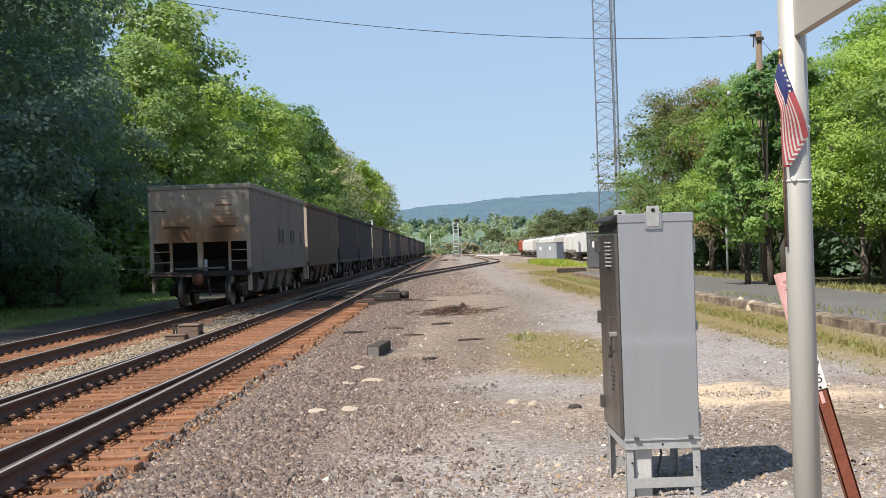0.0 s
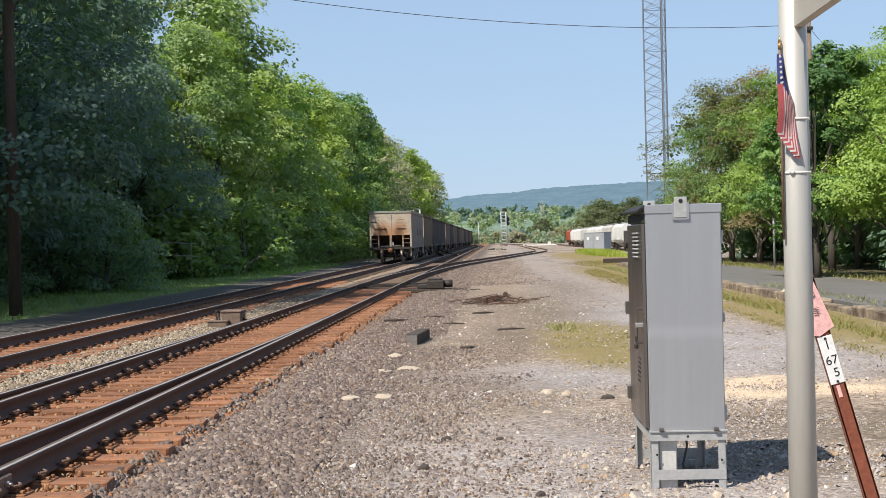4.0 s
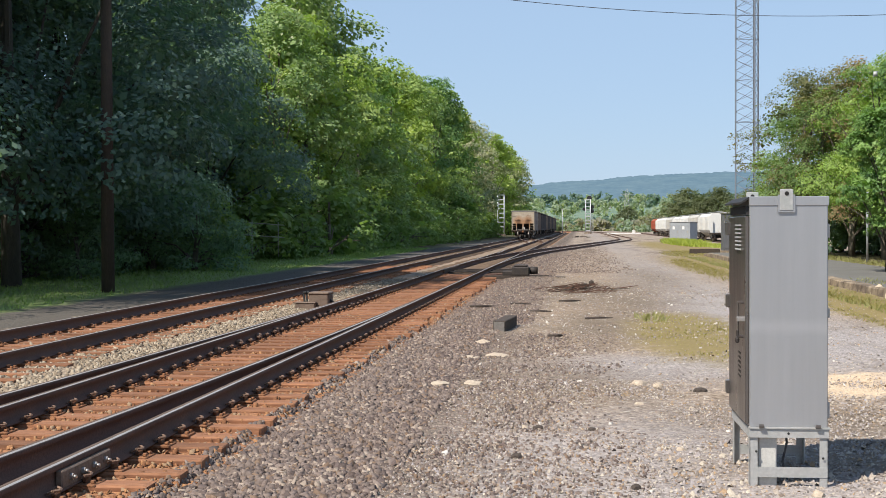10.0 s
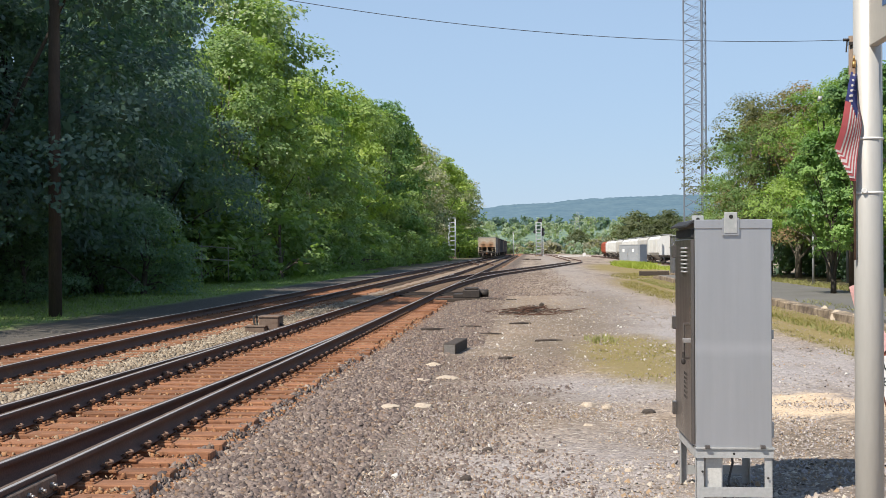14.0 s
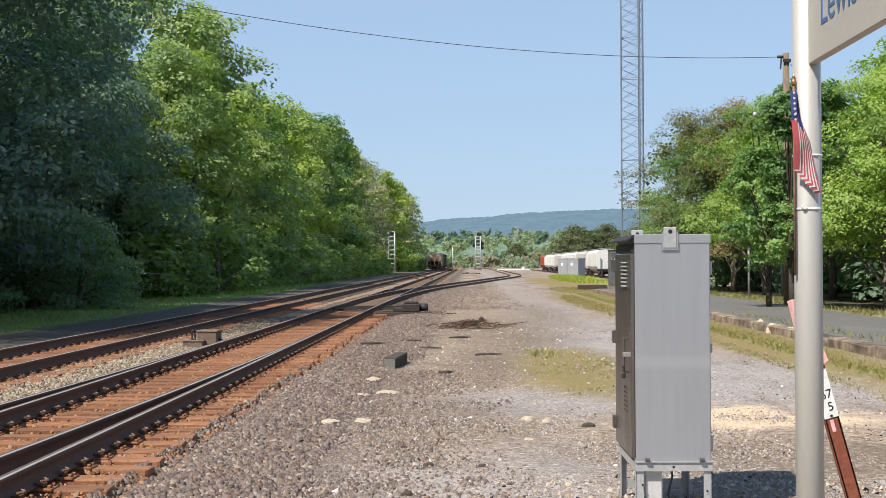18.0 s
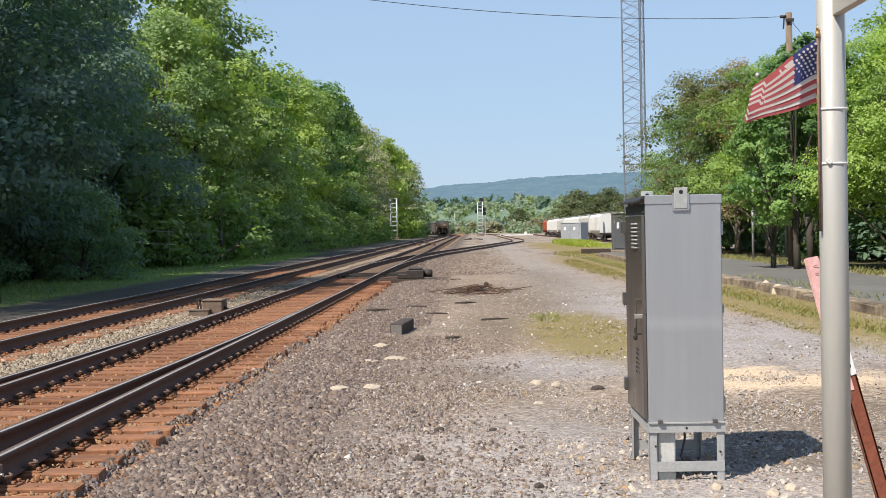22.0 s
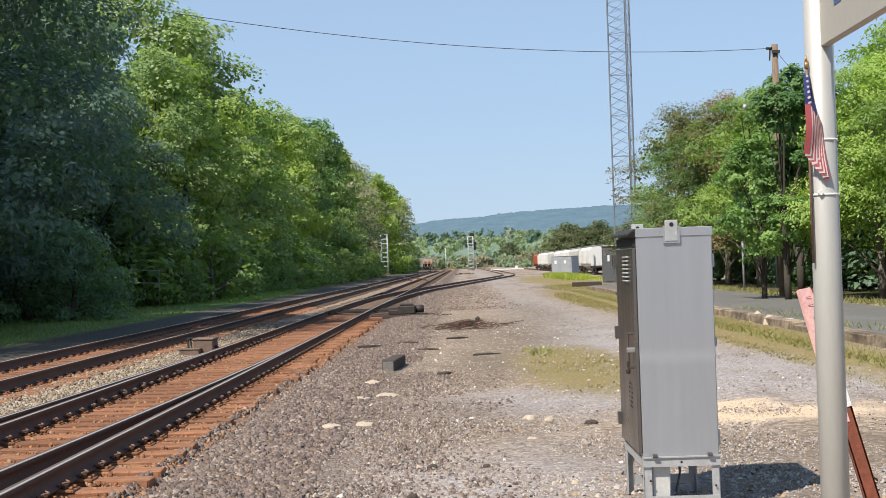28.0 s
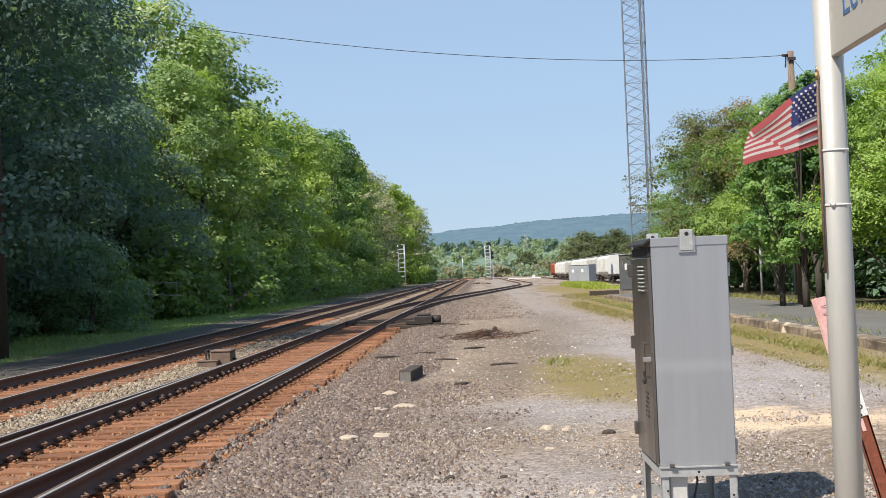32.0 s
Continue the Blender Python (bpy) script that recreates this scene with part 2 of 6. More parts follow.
    for a, b, k in ((-5.4, -2.55, 0.92), (-8.9, -6.25, 0.55)):
        col = n.mix(n.math("MULTIPLY", band(x0, a, b, 0.14), k), col, rust)
    # darker bed round the turnout's points
    dark_bed = n.math("MULTIPLY", spot(-5.2, 46, 2.2, 8, 0.5), 0.35)
    col = n.mix(dark_bed, col, n.mix(fine, (0.045, 0.04, 0.037), (0.11, 0.095, 0.085)))
    # cinder strip and mown grass on the far side
    cin = n.mix(n.noise(p, 6, 6, 0.85), (0.05, 0.045, 0.04), (0.14, 0.125, 0.105))
    col = n.mix(n.math("SUBTRACT", 1.0, n.ramp(x, -9.35, -9.0)), col, cin)
    gr = n.mix(n.noise(p, 9, 6, 0.8), (0.11, 0.155, 0.05), (0.235, 0.29, 0.10))
    gr = n.mix(n.ramp(y, 80, 105), gr, n.mix(n.noise(p, 3, 6, 0.8), (0.07, 0.065, 0.035), (0.17, 0.15, 0.085)))
    col = n.mix(n.math("SUBTRACT", 1.0, n.ramp(x, -11.6, -11.0)), col, gr)
    litter = n.mix(fine, (0.045, 0.042, 0.022), (0.11, 0.095, 0.05))
    col = n.mix(n.math("MULTIPLY", n.ramp(x0, 10.3, 10.9), n.math("SUBTRACT", 1.0, n.ramp(y, 80, 100))), col, litter)
    # far ground: scrub
    far = n.mix(n.noise(p, 0.05, 6, 0.7), (0.06, 0.09, 0.03), (0.16, 0.19, 0.08))
    col = n.mix(n.ramp(sep.outputs[1], 520, 600), col, far)
    h = n.math("ADD", n.math("MULTIPLY", cell.outputs["Distance"], -0.9), n.math("MULTIPLY", cell2.outputs["Distance"], -0.35))
    h = n.math("ADD", h, n.math("MULTIPLY", r1, 0.5))
    return n.surface(col, 0.92, 0, n.bump(h, 0.55, 0.03), 0.2)


# ---------------- materials ----------------
M = {}
M["ground"] = ground_material()
M["rail"] = worn("rail_rust", (0.105, 0.066, 0.055), (0.15, 0.092, 0.07), 1.5, 0.85, 0.0, 0.3, 60, (0.17, 0.09, 0.055), (0.6, 0.8), spec=0.2)
M["railtop"] = worn("rail_running_surface", (0.10, 0.075, 0.062), (0.15, 0.11, 0.09), 2.0, 0.85, 0.0, 0.05, 80, (0.12, 0.07, 0.05), (0.55, 0.8), stretch=(1, 0.05, 1), spec=0.06)
M["railshine"] = worn("rail_polished_stripe", (0.60, 0.55, 0.50), (0.48, 0.44, 0.40), 2.0, 0.48, 0.55, 0.02, 90, stretch=(1, 0.05, 1), spec=0.3)
M["tie"] = worn("rusty_timber", (0.19, 0.082, 0.042), (0.315, 0.152, 0.078), 4.0, 0.9, 0, 0.7, 30, (0.10, 0.066, 0.046), (0.55, 0.75), stretch=(0.25, 1.6, 1), per=0.22)
M["tie_dark"] = worn("weathered_timber", (0.10, 0.07, 0.05), (0.19, 0.13, 0.085), 4.0, 0.9, 0, 0.7, 30, (0.045, 0.035, 0.03), (0.55, 0.75), stretch=(0.25, 1.6, 1), per=0.25)
M["plate"] = worn("rusted_steel", (0.20, 0.085, 0.038), (0.30, 0.14, 0.065), 8.0, 0.8, 0.15, 0.4, 60, (0.07, 0.04, 0.028), (0.5, 0.75), per=0.15)
M["clip"] = worn("worn_spring_steel", (0.155, 0.095, 0.066), (0.24, 0.15, 0.10), 9.0, 0.7, 0.1, 0.2, 60)
M["steel_bright"] = worn("bright_bolt_steel", (0.55, 0.52, 0.48), (0.42, 0.38, 0.34), 8.0, 0.4, 0.8, 0.1, 60)
M["blackiron"] = worn("greasy_black_iron", (0.030, 0.026, 0.024), (0.07, 0.055, 0.045), 5.0, 0.65, 0.2, 0.4, 50)


def sheet_metal():
    """Dull aluminium sheet: streaks of weather, blotches and one paler level band."""
    n = Net("weathered_aluminium")
    v = n.coord()
    sep = n.node("ShaderNodeSeparateXYZ")
    n.put(sep.inputs[0], v)
    streak = n.noise(n.scaled(v, (9, 9, 0.5)), 1.6, 4)
    blot = n.noise(v, 2.2, 5, 0.65)
    c = n.mix(n.ramp(streak, 0.3, 0.7), (0.385, 0.388, 0.395), (0.425, 0.428, 0.435))
    c = n.mix(n.math("MULTIPLY", n.ramp(blot, 0.45, 0.75), 0.6), c, (0.37, 0.375, 0.39))
    z = n.math("MULTIPLY_ADD", n.noise(v, 6, 3), 0.05, sep.outputs[2])
    band = n.math("MULTIPLY", n.ramp(z, 0.98, 1.03), n.math("SUBTRACT", 1.0, n.ramp(z, 1.05, 1.10)))
    c = n.mix(n.math("MULTIPLY", band, 0.3), c, (0.56, 0.565, 0.57))
    c = n.mix(n.math("MULTIPLY", n.ramp(n.noise(v, 70, 2), 0.66, 0.74), 0.35), c, (0.30, 0.30, 0.31))
    r = n.math("MULTIPLY_ADD", blot, 0.22, 0.30)
    return n.surface(c, r, 0.62, n.bump(streak, 0.04, 0.01), 0.4)


M["galv"] = sheet_metal()
# the door's dark bronze reflection is put into this metal's colour
M["galvdark"] = worn("darkened_bare_aluminium", (0.22, 0.20, 0.185), (0.15, 0.137, 0.128), 2.0, 0.3, 0.75, 0.08, 80, (0.20, 0.16, 0.13), (0.5, 0.8), stretch=(3, 3, 0.6))
M["galvframe"] = worn("galvanised_angle_steel", (0.47, 0.465, 0.45), (0.38, 0.378, 0.37), 6.0, 0.55, 0.3, 0.15, 50, (0.33, 0.35, 0.33), (0.5, 0.75))
M["whiteduct"] = worn("white_plastic", (0.56, 0.545, 0.505), (0.47, 0.46, 0.43), 5.0, 0.5, 0, 0.05, 60)
M["hole"] = worn("dark_opening", (0.015, 0.014, 0.013), (0.025, 0.023, 0.02), 5.0, 0.8)
M["rubber"] = worn("black_seal", (0.02, 0.02, 0.02), (0.035, 0.034, 0.033), 5.0, 0.7)
M["pole"] = worn("silver_grey_pole_paint", (0.43, 0.415, 0.38), (0.455, 0.44, 0.405), 3.0, 0.5, 0.25, 0.03, 90, (0.52, 0.49, 0.42), (0.62, 0.9), stretch=(1, 1, 0.15), grain=0.95)
M["signface"] = worn("grey_sign_panel", (0.375, 0.352, 0.31), (0.395, 0.37, 0.33), 2.0, 0.5, 0, 0.01, 60, grain=0.96)
M["signblue"] = worn("blue_sign_lettering", (0.06, 0.125, 0.26), (0.075, 0.145, 0.28), 6.0, 0.5, 0, 0.02, 60)
M["gold"] = worn("gilded_finial", (0.42, 0.27, 0.11), (0.34, 0.21, 0.08), 20.0, 0.4, 0.7)


def cloth(name, c):
    n = Net(name)
    v = n.mix(n.noise(n.place(), 160, 3), tuple(x * 0.85 for x in c), c)
    p = n.node("ShaderNodeBsdfDiffuse")
    n.put(p.inputs[0], v)
    tr = n.node("ShaderNodeBsdfTranslucent")
    n.put(tr.inputs[0], v)
    m = n.node("ShaderNodeMixShader")
    m.inputs[0].default_value = 0.5
    n.t.links.new(p.outputs[0], m.inputs[1])
    n.t.links.new(tr.outputs[0], m.inputs[2])
    n.t.links.new(m.outputs[0], n.out.inputs[0])
    return n.mat


M["redcloth"] = cloth("faded_red_cloth", (0.62, 0.17, 0.18))
M["whitecloth"] = cloth("white_cloth", (0.84, 0.81, 0.78))
M["bluecloth"] = cloth("navy_cloth", (0.085, 0.10, 0.27))
M["rustpost"] = worn("rust_brown_post", (0.20, 0.058, 0.032), (0.27, 0.085, 0.045), 5.0, 0.7, 0.1, 0.2, 50, (0.10, 0.035, 0.022), (0.55, 0.8))
M["whiteplate"] = worn("white_enamel_plate", (0.78, 0.77, 0.74), (0.70, 0.69, 0.66), 12, 0.5, 0, 0.05, 80)
M["blackpaint"] = worn("black_paint", (0.02, 0.02, 0.022), (0.035, 0.034, 0.034), 12, 0.5)
M["pink"] = worn("pink_notice_sheet", (0.72, 0.40, 0.37), (0.78, 0.47, 0.43), 8, 0.7, 0, 0.1, 60)
M["concrete"] = worn("old_concrete_kerb", (0.26, 0.20, 0.135), (0.40, 0.325, 0.235), 1.2, 0.9, 0, 0.7, 25, (0.10, 0.075, 0.055), (0.42, 0.6), per=0.12)
M["asphalt"] = worn("grey_old_asphalt", (0.12, 0.115, 0.106), (0.175, 0.168, 0.154), 0.7, 0.92, 0, 0.4, 45, (0.10, 0.10, 0.075), (0.52, 0.7))
M["polewood"] = worn("weathered_pole_timber", (0.16, 0.115, 0.08), (0.25, 0.19, 0.14), 3.0, 0.9, 0, 0.6, 30, (0.08, 0.05, 0.035), (0.55, 0.75), stretch=(3, 3, 0.25))
M["poledark"] = worn("creosoted_pole_timber", (0.05, 0.036, 0.028), (0.09, 0.062, 0.045), 3.0, 0.9, 0, 0.6, 30, stretch=(3, 3, 0.25))
M["bark"] = worn("tree_bark", (0.10, 0.085, 0.065), (0.19, 0.165, 0.13), 3.0, 0.95, 0, 0.9, 20, stretch=(3, 3, 0.5))
# the bark again, darkened: shade on the trunks put into its colour
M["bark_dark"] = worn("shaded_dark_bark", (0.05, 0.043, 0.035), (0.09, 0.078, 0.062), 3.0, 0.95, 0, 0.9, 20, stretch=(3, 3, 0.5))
M["galvtower"] = worn("galvanised_mast", (0.20, 0.225, 0.26), (0.15, 0.17, 0.20), 1.0, 0.7, 0.2, 0.1, 30)
M["signalwhite"] = worn("silver_painted_ladder", (0.62, 0.63, 0.64), (0.52, 0.53, 0.54), 2.0, 0.5, 0.3, 0.1, 30)
M["cable"] = worn("black_cable", (0.06, 0.065, 0.075), (0.085, 0.09, 0.10), 5.0, 0.7)
M["boxgrey"] = worn("grey_relay_house", (0.29, 0.31, 0.325), (0.36, 0.38, 0.395), 0.8, 0.6, 0.2, 0.1, 30, (0.24, 0.25, 0.26), (0.55, 0.75))
M["boxdark"] = worn("dark_grey_cabinet_paint", (0.11, 0.115, 0.125), (0.16, 0.165, 0.175), 0.8, 0.6, 0.2, 0.1, 30, (0.20, 0.20, 0.20), (0.6, 0.8))
M["charred"] = worn("charred_old_timber", (0.05, 0.038, 0.03), (0.095, 0.073, 0.057), 8, 0.9, 0, 0.8, 40, (0.03, 0.026, 0.024), (0.5, 0.7))
M["timber_end"] = worn("grey_timber_end", (0.16, 0.145, 0.13), (0.22, 0.20, 0.18), 12, 0.9, 0, 0.8, 50)
M["machine"] = worn("rusty_brown_casting", (0.15, 0.105, 0.078), (0.22, 0.16, 0.12), 5, 0.75, 0.1, 0.4, 40, (0.08, 0.05, 0.035), (0.5, 0.75))
M["scrap"] = worn("rusted_scrap", (0.085, 0.042, 0.028), (0.15, 0.08, 0.05), 8, 0.9, 0.1, 0.5, 40, (0.06, 0.035, 0.025), (0.5, 0.7))
M["fence"] = worn("grey_fence_rail", (0.34, 0.33, 0.29), (0.26, 0.25, 0.21), 3, 0.7)
M["housewhite"] = worn("white_house_wall", (0.72, 0.72, 0.70), (0.62, 0.62, 0.60), 0.2, 0.7)
M["houseroof"] = worn("grey_house_roof", (0.22, 0.22, 0.23), (0.28, 0.28, 0.29), 0.2, 0.8)
STONES = dict(
    ballast=stony("grey_ballast", [(0.102, 0.077, 0.068), (0.164, 0.127, 0.110), (0.226, 0.179, 0.154), (0.130, 0.099, 0.089), (0.198, 0.153, 0.133), (0.186, 0.145, 0.124), (0.339, 0.277, 0.226), (0.198, 0.136, 0.096), (0.215, 0.169, 0.147)]),
    pale=stony("pale_ballast", [(0.24, 0.19, 0.137), (0.33, 0.27, 0.20), (0.18, 0.14, 0.10), (0.40, 0.34, 0.26), (0.28, 0.225, 0.162)]),
    rusty=stony("rust_stained_ballast", [(0.28, 0.13, 0.06), (0.36, 0.19, 0.09), (0.19, 0.085, 0.04), (0.31, 0.21, 0.13)]),
    yard=stony("mixed_yard_pebbles", [(0.40, 0.345, 0.29), (0.30, 0.27, 0.26), (0.34, 0.31, 0.305), (0.24, 0.185, 0.145), (0.38, 0.345, 0.33), (0.50, 0.44, 0.36), (0.27, 0.235, 0.215), (0.36, 0.25, 0.15), (0.19, 0.16, 0.14), (0.32, 0.27, 0.22)]),
    white=stony("white_stones", [(0.58, 0.54, 0.49), (0.47, 0.43, 0.38), (0.62, 0.585, 0.54), (0.48, 0.40, 0.31)]),
)
LEAF = dict(
    # dark: the dim blue of shade is mixed into the leaf colour
    dark=leafy("leaves_deep_green_shaded", (0.075, 0.135, 0.115), (0.12, 0.19, 0.145), (0.175, 0.265, 0.155), 0.45, 0.15),
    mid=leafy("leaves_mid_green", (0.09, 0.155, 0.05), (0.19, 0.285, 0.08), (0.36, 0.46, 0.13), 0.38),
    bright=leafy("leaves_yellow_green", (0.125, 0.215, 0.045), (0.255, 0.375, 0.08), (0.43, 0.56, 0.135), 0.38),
    # lit_*: mid and bright raised, sunlight on the left wood put into the colour
    lit_mid=leafy("leaves_mid_green_lit", (0.11, 0.185, 0.065), (0.235, 0.34, 0.105), (0.44, 0.54, 0.16), 0.42),
    lit_bright=leafy("leaves_yellow_green_lit", (0.15, 0.225, 0.05), (0.29, 0.39, 0.085), (0.50, 0.57, 0.15), 0.42),
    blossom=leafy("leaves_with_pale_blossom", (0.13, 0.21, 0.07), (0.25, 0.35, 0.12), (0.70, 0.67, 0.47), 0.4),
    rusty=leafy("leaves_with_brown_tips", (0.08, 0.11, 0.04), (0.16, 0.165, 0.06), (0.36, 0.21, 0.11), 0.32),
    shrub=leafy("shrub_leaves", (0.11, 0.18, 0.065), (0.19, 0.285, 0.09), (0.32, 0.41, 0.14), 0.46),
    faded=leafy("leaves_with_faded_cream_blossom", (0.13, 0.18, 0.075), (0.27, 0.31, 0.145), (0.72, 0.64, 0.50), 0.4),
    # dusk: undergrowth leaves with their shade put into the colour
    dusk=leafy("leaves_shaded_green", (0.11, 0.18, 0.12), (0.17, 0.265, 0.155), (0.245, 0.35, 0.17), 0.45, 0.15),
    deep=leafy("leaves_full_green", (0.07, 0.145, 0.045), (0.14, 0.255, 0.07), (0.27, 0.42, 0.11), 0.32, 0.3),
    olive=leafy("far_olive_leaves", (0.085, 0.105, 0.045), (0.13, 0.155, 0.065), (0.20, 0.22, 0.10), 0.4),
)
GRASS = dict(
    lawn=leafy("lawn_blades", (0.13, 0.205, 0.06), (0.21, 0.31, 0.09), (0.31, 0.40, 0.13), 0.4),
    weed=leafy("dull_green_weeds", (0.13, 0.14, 0.045), (0.215, 0.22, 0.07), (0.31, 0.31, 0.125), 0.3),
    dry=leafy("dry_grass_blades", (0.16, 0.15, 0.04), (0.28, 0.25, 0.075), (0.38, 0.345, 0.14), 0.35),
    tall=leafy("tall_yellow_green_grass", (0.18, 0.23, 0.03), (0.29, 0.35, 0.05), (0.42, 0.46, 0.09), 0.35),
)


# ---------------- mesh helpers ----------------
def mesh_of(name, bm, material):
    me = bpy.data.meshes.new(name)
    bm.to_mesh(me)
    bm.free()
    for m in material if isinstance(material, (list, tuple)) else [material]:
        me.materials.append(m)
    return me


def part(name, bm, material, parent, label=""):
    me = bm if isinstance(bm, bpy.types.Mesh) else mesh_of(name, bm, material)
    ob = new(name, me)
    ob.parent = parent
    return tagged(ob, label)


def thing(name, label, category, m=None, group="", kind=""):
    ob = new(name)
    ob.empty_display_size = 0.2
    if m is not None:
        ob.matrix_basis = m
    return tagged(ob, label, category, group, kind)


def box(bm, x0, x1, y0, y1, z0, z1, m=None, bevel=0.0, mat=0):
    r = bmesh.ops.create_cube(bm, size=1)
    vs = r["verts"]
    for v in vs:
        v.co = Vector(((x0 + x1) / 2 + v.co.x * (x1 - x0), (y0 + y1) / 2 + v.co.y * (y1 - y0), (z0 + z1) / 2 + v.co.z * (z1 - z0)))
    fs = {f for v in vs for f in v.link_faces}
    for f in fs:
        f.material_index = mat
    if bevel:
        es = list({e for v in vs for e in v.link_edges})
        r = bmesh.ops.bevel(bm, geom=es, offset=bevel, segments=1, affect="EDGES", profile=0.5)
        vs = list({v for f in r["faces"] for v in f.verts} | {v for v in vs if v.is_valid})
    if m is not None:
        for v in vs:
            v.co = m @ v.co
    return bm


def rod(bm, a, b, r, seg=8, r2=None, mat=0):
    a, b = Vector(a), Vector(b)
    d = b - a
    q = d.to_track_quat("Z", "Y").to_matrix().to_4x4()
    res = bmesh.ops.create_cone(bm, cap_ends=True, segments=seg, radius1=r, radius2=r if r2 is None else r2, depth=d.length)
    m = Matrix.Translation((a + b) / 2) @ q
    for v in res["verts"]:
        v.co = m @ v.co
    for f in {f for v in res["verts"] for f in v.link_faces}:
        f.material_index = mat
        f.smooth = seg > 6 and len(f.verts) == 4
    return bm


def boxed(*a, **k):
    return box(bmesh.new(), *a, **k)


def rodded(*a, **k):
    return rod(bmesh.new(), *a, **k)


def raw_mesh(name, verts, faces_flat, per, material, mat_index=None, smooth=False):
    """A mesh out of arrays; all faces have per corners."""
    me = bpy.data.meshes.new(name)
    n = len(faces_flat) // per
    me.vertices.add(len(verts))
    me.vertices.foreach_set("co", np.asarray(verts, np.float32).ravel())
    me.loops.add(len(faces_flat))
    me.loops.foreach_set("vertex_index", np.asarray(faces_flat, np.int32))
    me.polygons.add(n)
    me.polygons.foreach_set("loop_start", np.arange(n, dtype=np.int32) * per)
    if mat_index is not None:
        me.polygons.foreach_set("material_index", np.asarray(mat_index, np.int32))
    if smooth:
        me.polygons.foreach_set("use_smooth", np.ones(n, bool))
    for m in material if isinstance(material, (list, tuple)) else [material]:
        me.materials.append(m)
    me.update(calc_edges=True)
    me.validate()
    return me


def lettering(text, size, material, parent, m, name="lettering", depth=0.001):
    cu = bpy.data.curves.new(name, "FONT")
    cu.body, cu.size, cu.extrude = text, size, depth
    tmp = new("tmp_text", cu)
    bpy.context.view_layer.update()
    me = bpy.data.meshes.new_from_object(tmp.evaluated_get(bpy.context.evaluated_depsgraph_get()))
    bpy.data.objects.remove(tmp)
    me.materials.clear()
    me.materials.append(material)
    ob = new(name, me)
    ob.parent = parent
    ob.matrix_basis = m
    return ob


# ---------------- large structure: ground, platform ----------------
def ground_height(x, y):
    z = 0.0
    if -9.4 < x < -1.6 and y < 560:
        z = -0.05 * min(1, (x + 9.4) / 0.4, (-1.6 - x) / 1.0)
    if -2.75 < x < -2.25 and y < 46:
        z -= 0.055 * min(1, (x + 2.75) / 0.1, (-2.25 - x) / 0.3)
    if x > 14.5 and y > 100:
        z = -0.42 * min(1, (x - 14.5) / 2.0) * min(1, (y - 100) / 30)
    if x > 10.0 and y < 75:
        z = 0.27
    if 5.2 < x < 6.7 and 4 < y < 70:
        z = 0.13 * min(1, (x - 5.2) / 0.9)
    return z


def build_ground():
    xs = np.unique(np.concatenate([np.arange(-12, 10.01, 0.2), np.arange(-40, -12, 1.0), np.arange(10.05, 40, 1.0), [-3000, -1500, -700, -300, -150, -80, 80, 150, 300, 700, 1500, 3000]]))
    ys = np.unique(np.concatenate([np.arange(1, 40, 0.3), np.arange(40, 120, 1.5), np.arange(120, 600, 10), [-200, -60, -20, -8, -3, 700, 900, 1300, 2000, 3000, 4500]]))
    verts = []
    for y in ys:
        for x in xs:
            z = ground_height(x, y)
            if -12 < x < 10 and y < 60:
                z += 0.022 * noise.noise(Vector((x * 1.1, y * 1.1, 0))) + 0.008 * noise.noise(Vector((x * 5, y * 5, 3)))
            verts.append((x, y, z))
    nx = len(xs)
    j, i = np.meshgrid(np.arange(len(ys) - 1), np.arange(nx - 1), indexing="ij")
    a = (j * nx + i).ravel()
    faces = np.stack([a, a + 1, a + nx + 1, a + nx], 1).ravel()
    ob = new("ground", raw_mesh("ground", verts, faces, 4, M["ground"], smooth=True))
    tagged(ob, "gravel rail yard ground with ballast, grass and a sandy spot", "ground", kind="structure")


build_ground()


def build_platform():
    p = thing("pavement", "low raised platform of old grey asphalt with a concrete kerb", "platform", kind="structure")
    bm = bmesh.new()
    box(bm, 6.72, 10.06, 4.0, 68.0, -0.1, 0.295)
    part("asphalt_surface", bm, M["asphalt"], p)
    rng = random.Random(5)
    y = 4.0
    while y < 67:
        ln = 2.4 if y + 2.4 < 67.5 else 68 - y
        drop = rng.choice([0, 0, 0, 0.03, 0.07])
        bm = bmesh.new()
        box(bm, 6.43 + rng.uniform(-0.02, 0.03), 6.715, y + 0.012, y + ln - 0.012, -0.08, 0.31 - drop, bevel=0.025)
        bmesh.ops.subdivide_edges(bm, edges=bm.edges[:], cuts=1)
        for v in bm.verts:
            v.co += Vector((rng.uniform(-0.018, 0.01), 0, rng.uniform(-0.018, 0.012)))
        part("kerb_stone", bm, M["concrete"], p)
        y += ln


build_platform()

# ---------------- tracks ----------------
GAUGE = 0.755
T1, T2 = -4.05, -7.62


def bend(y):
    return -max(0.0, y - 340) ** 2 / 1500


def t1(y):
    return T1 + bend(y)


def t2(y):
    return T2 + bend(y)


def lead(y):
    """The turnout's curved route, off to the right and back to parallel."""
    if y < 50:
        o = 0
    elif y < 86:
        o = (y - 50) ** 2 / 660
    elif y < 145:
        o = 1.964 + 0.109 * (y - 86)
    elif y < 180:
        u = y - 145
        o = 8.395 + 0.109 * (u - u * u / 70)
    else:
        o = 10.30
    return T1 + o + bend(y)


def merge(y):
    """The near turnout's other route, closing in on the main track."""
    return T1 - max(0.0, 28.5 - y) ** 2 / 940


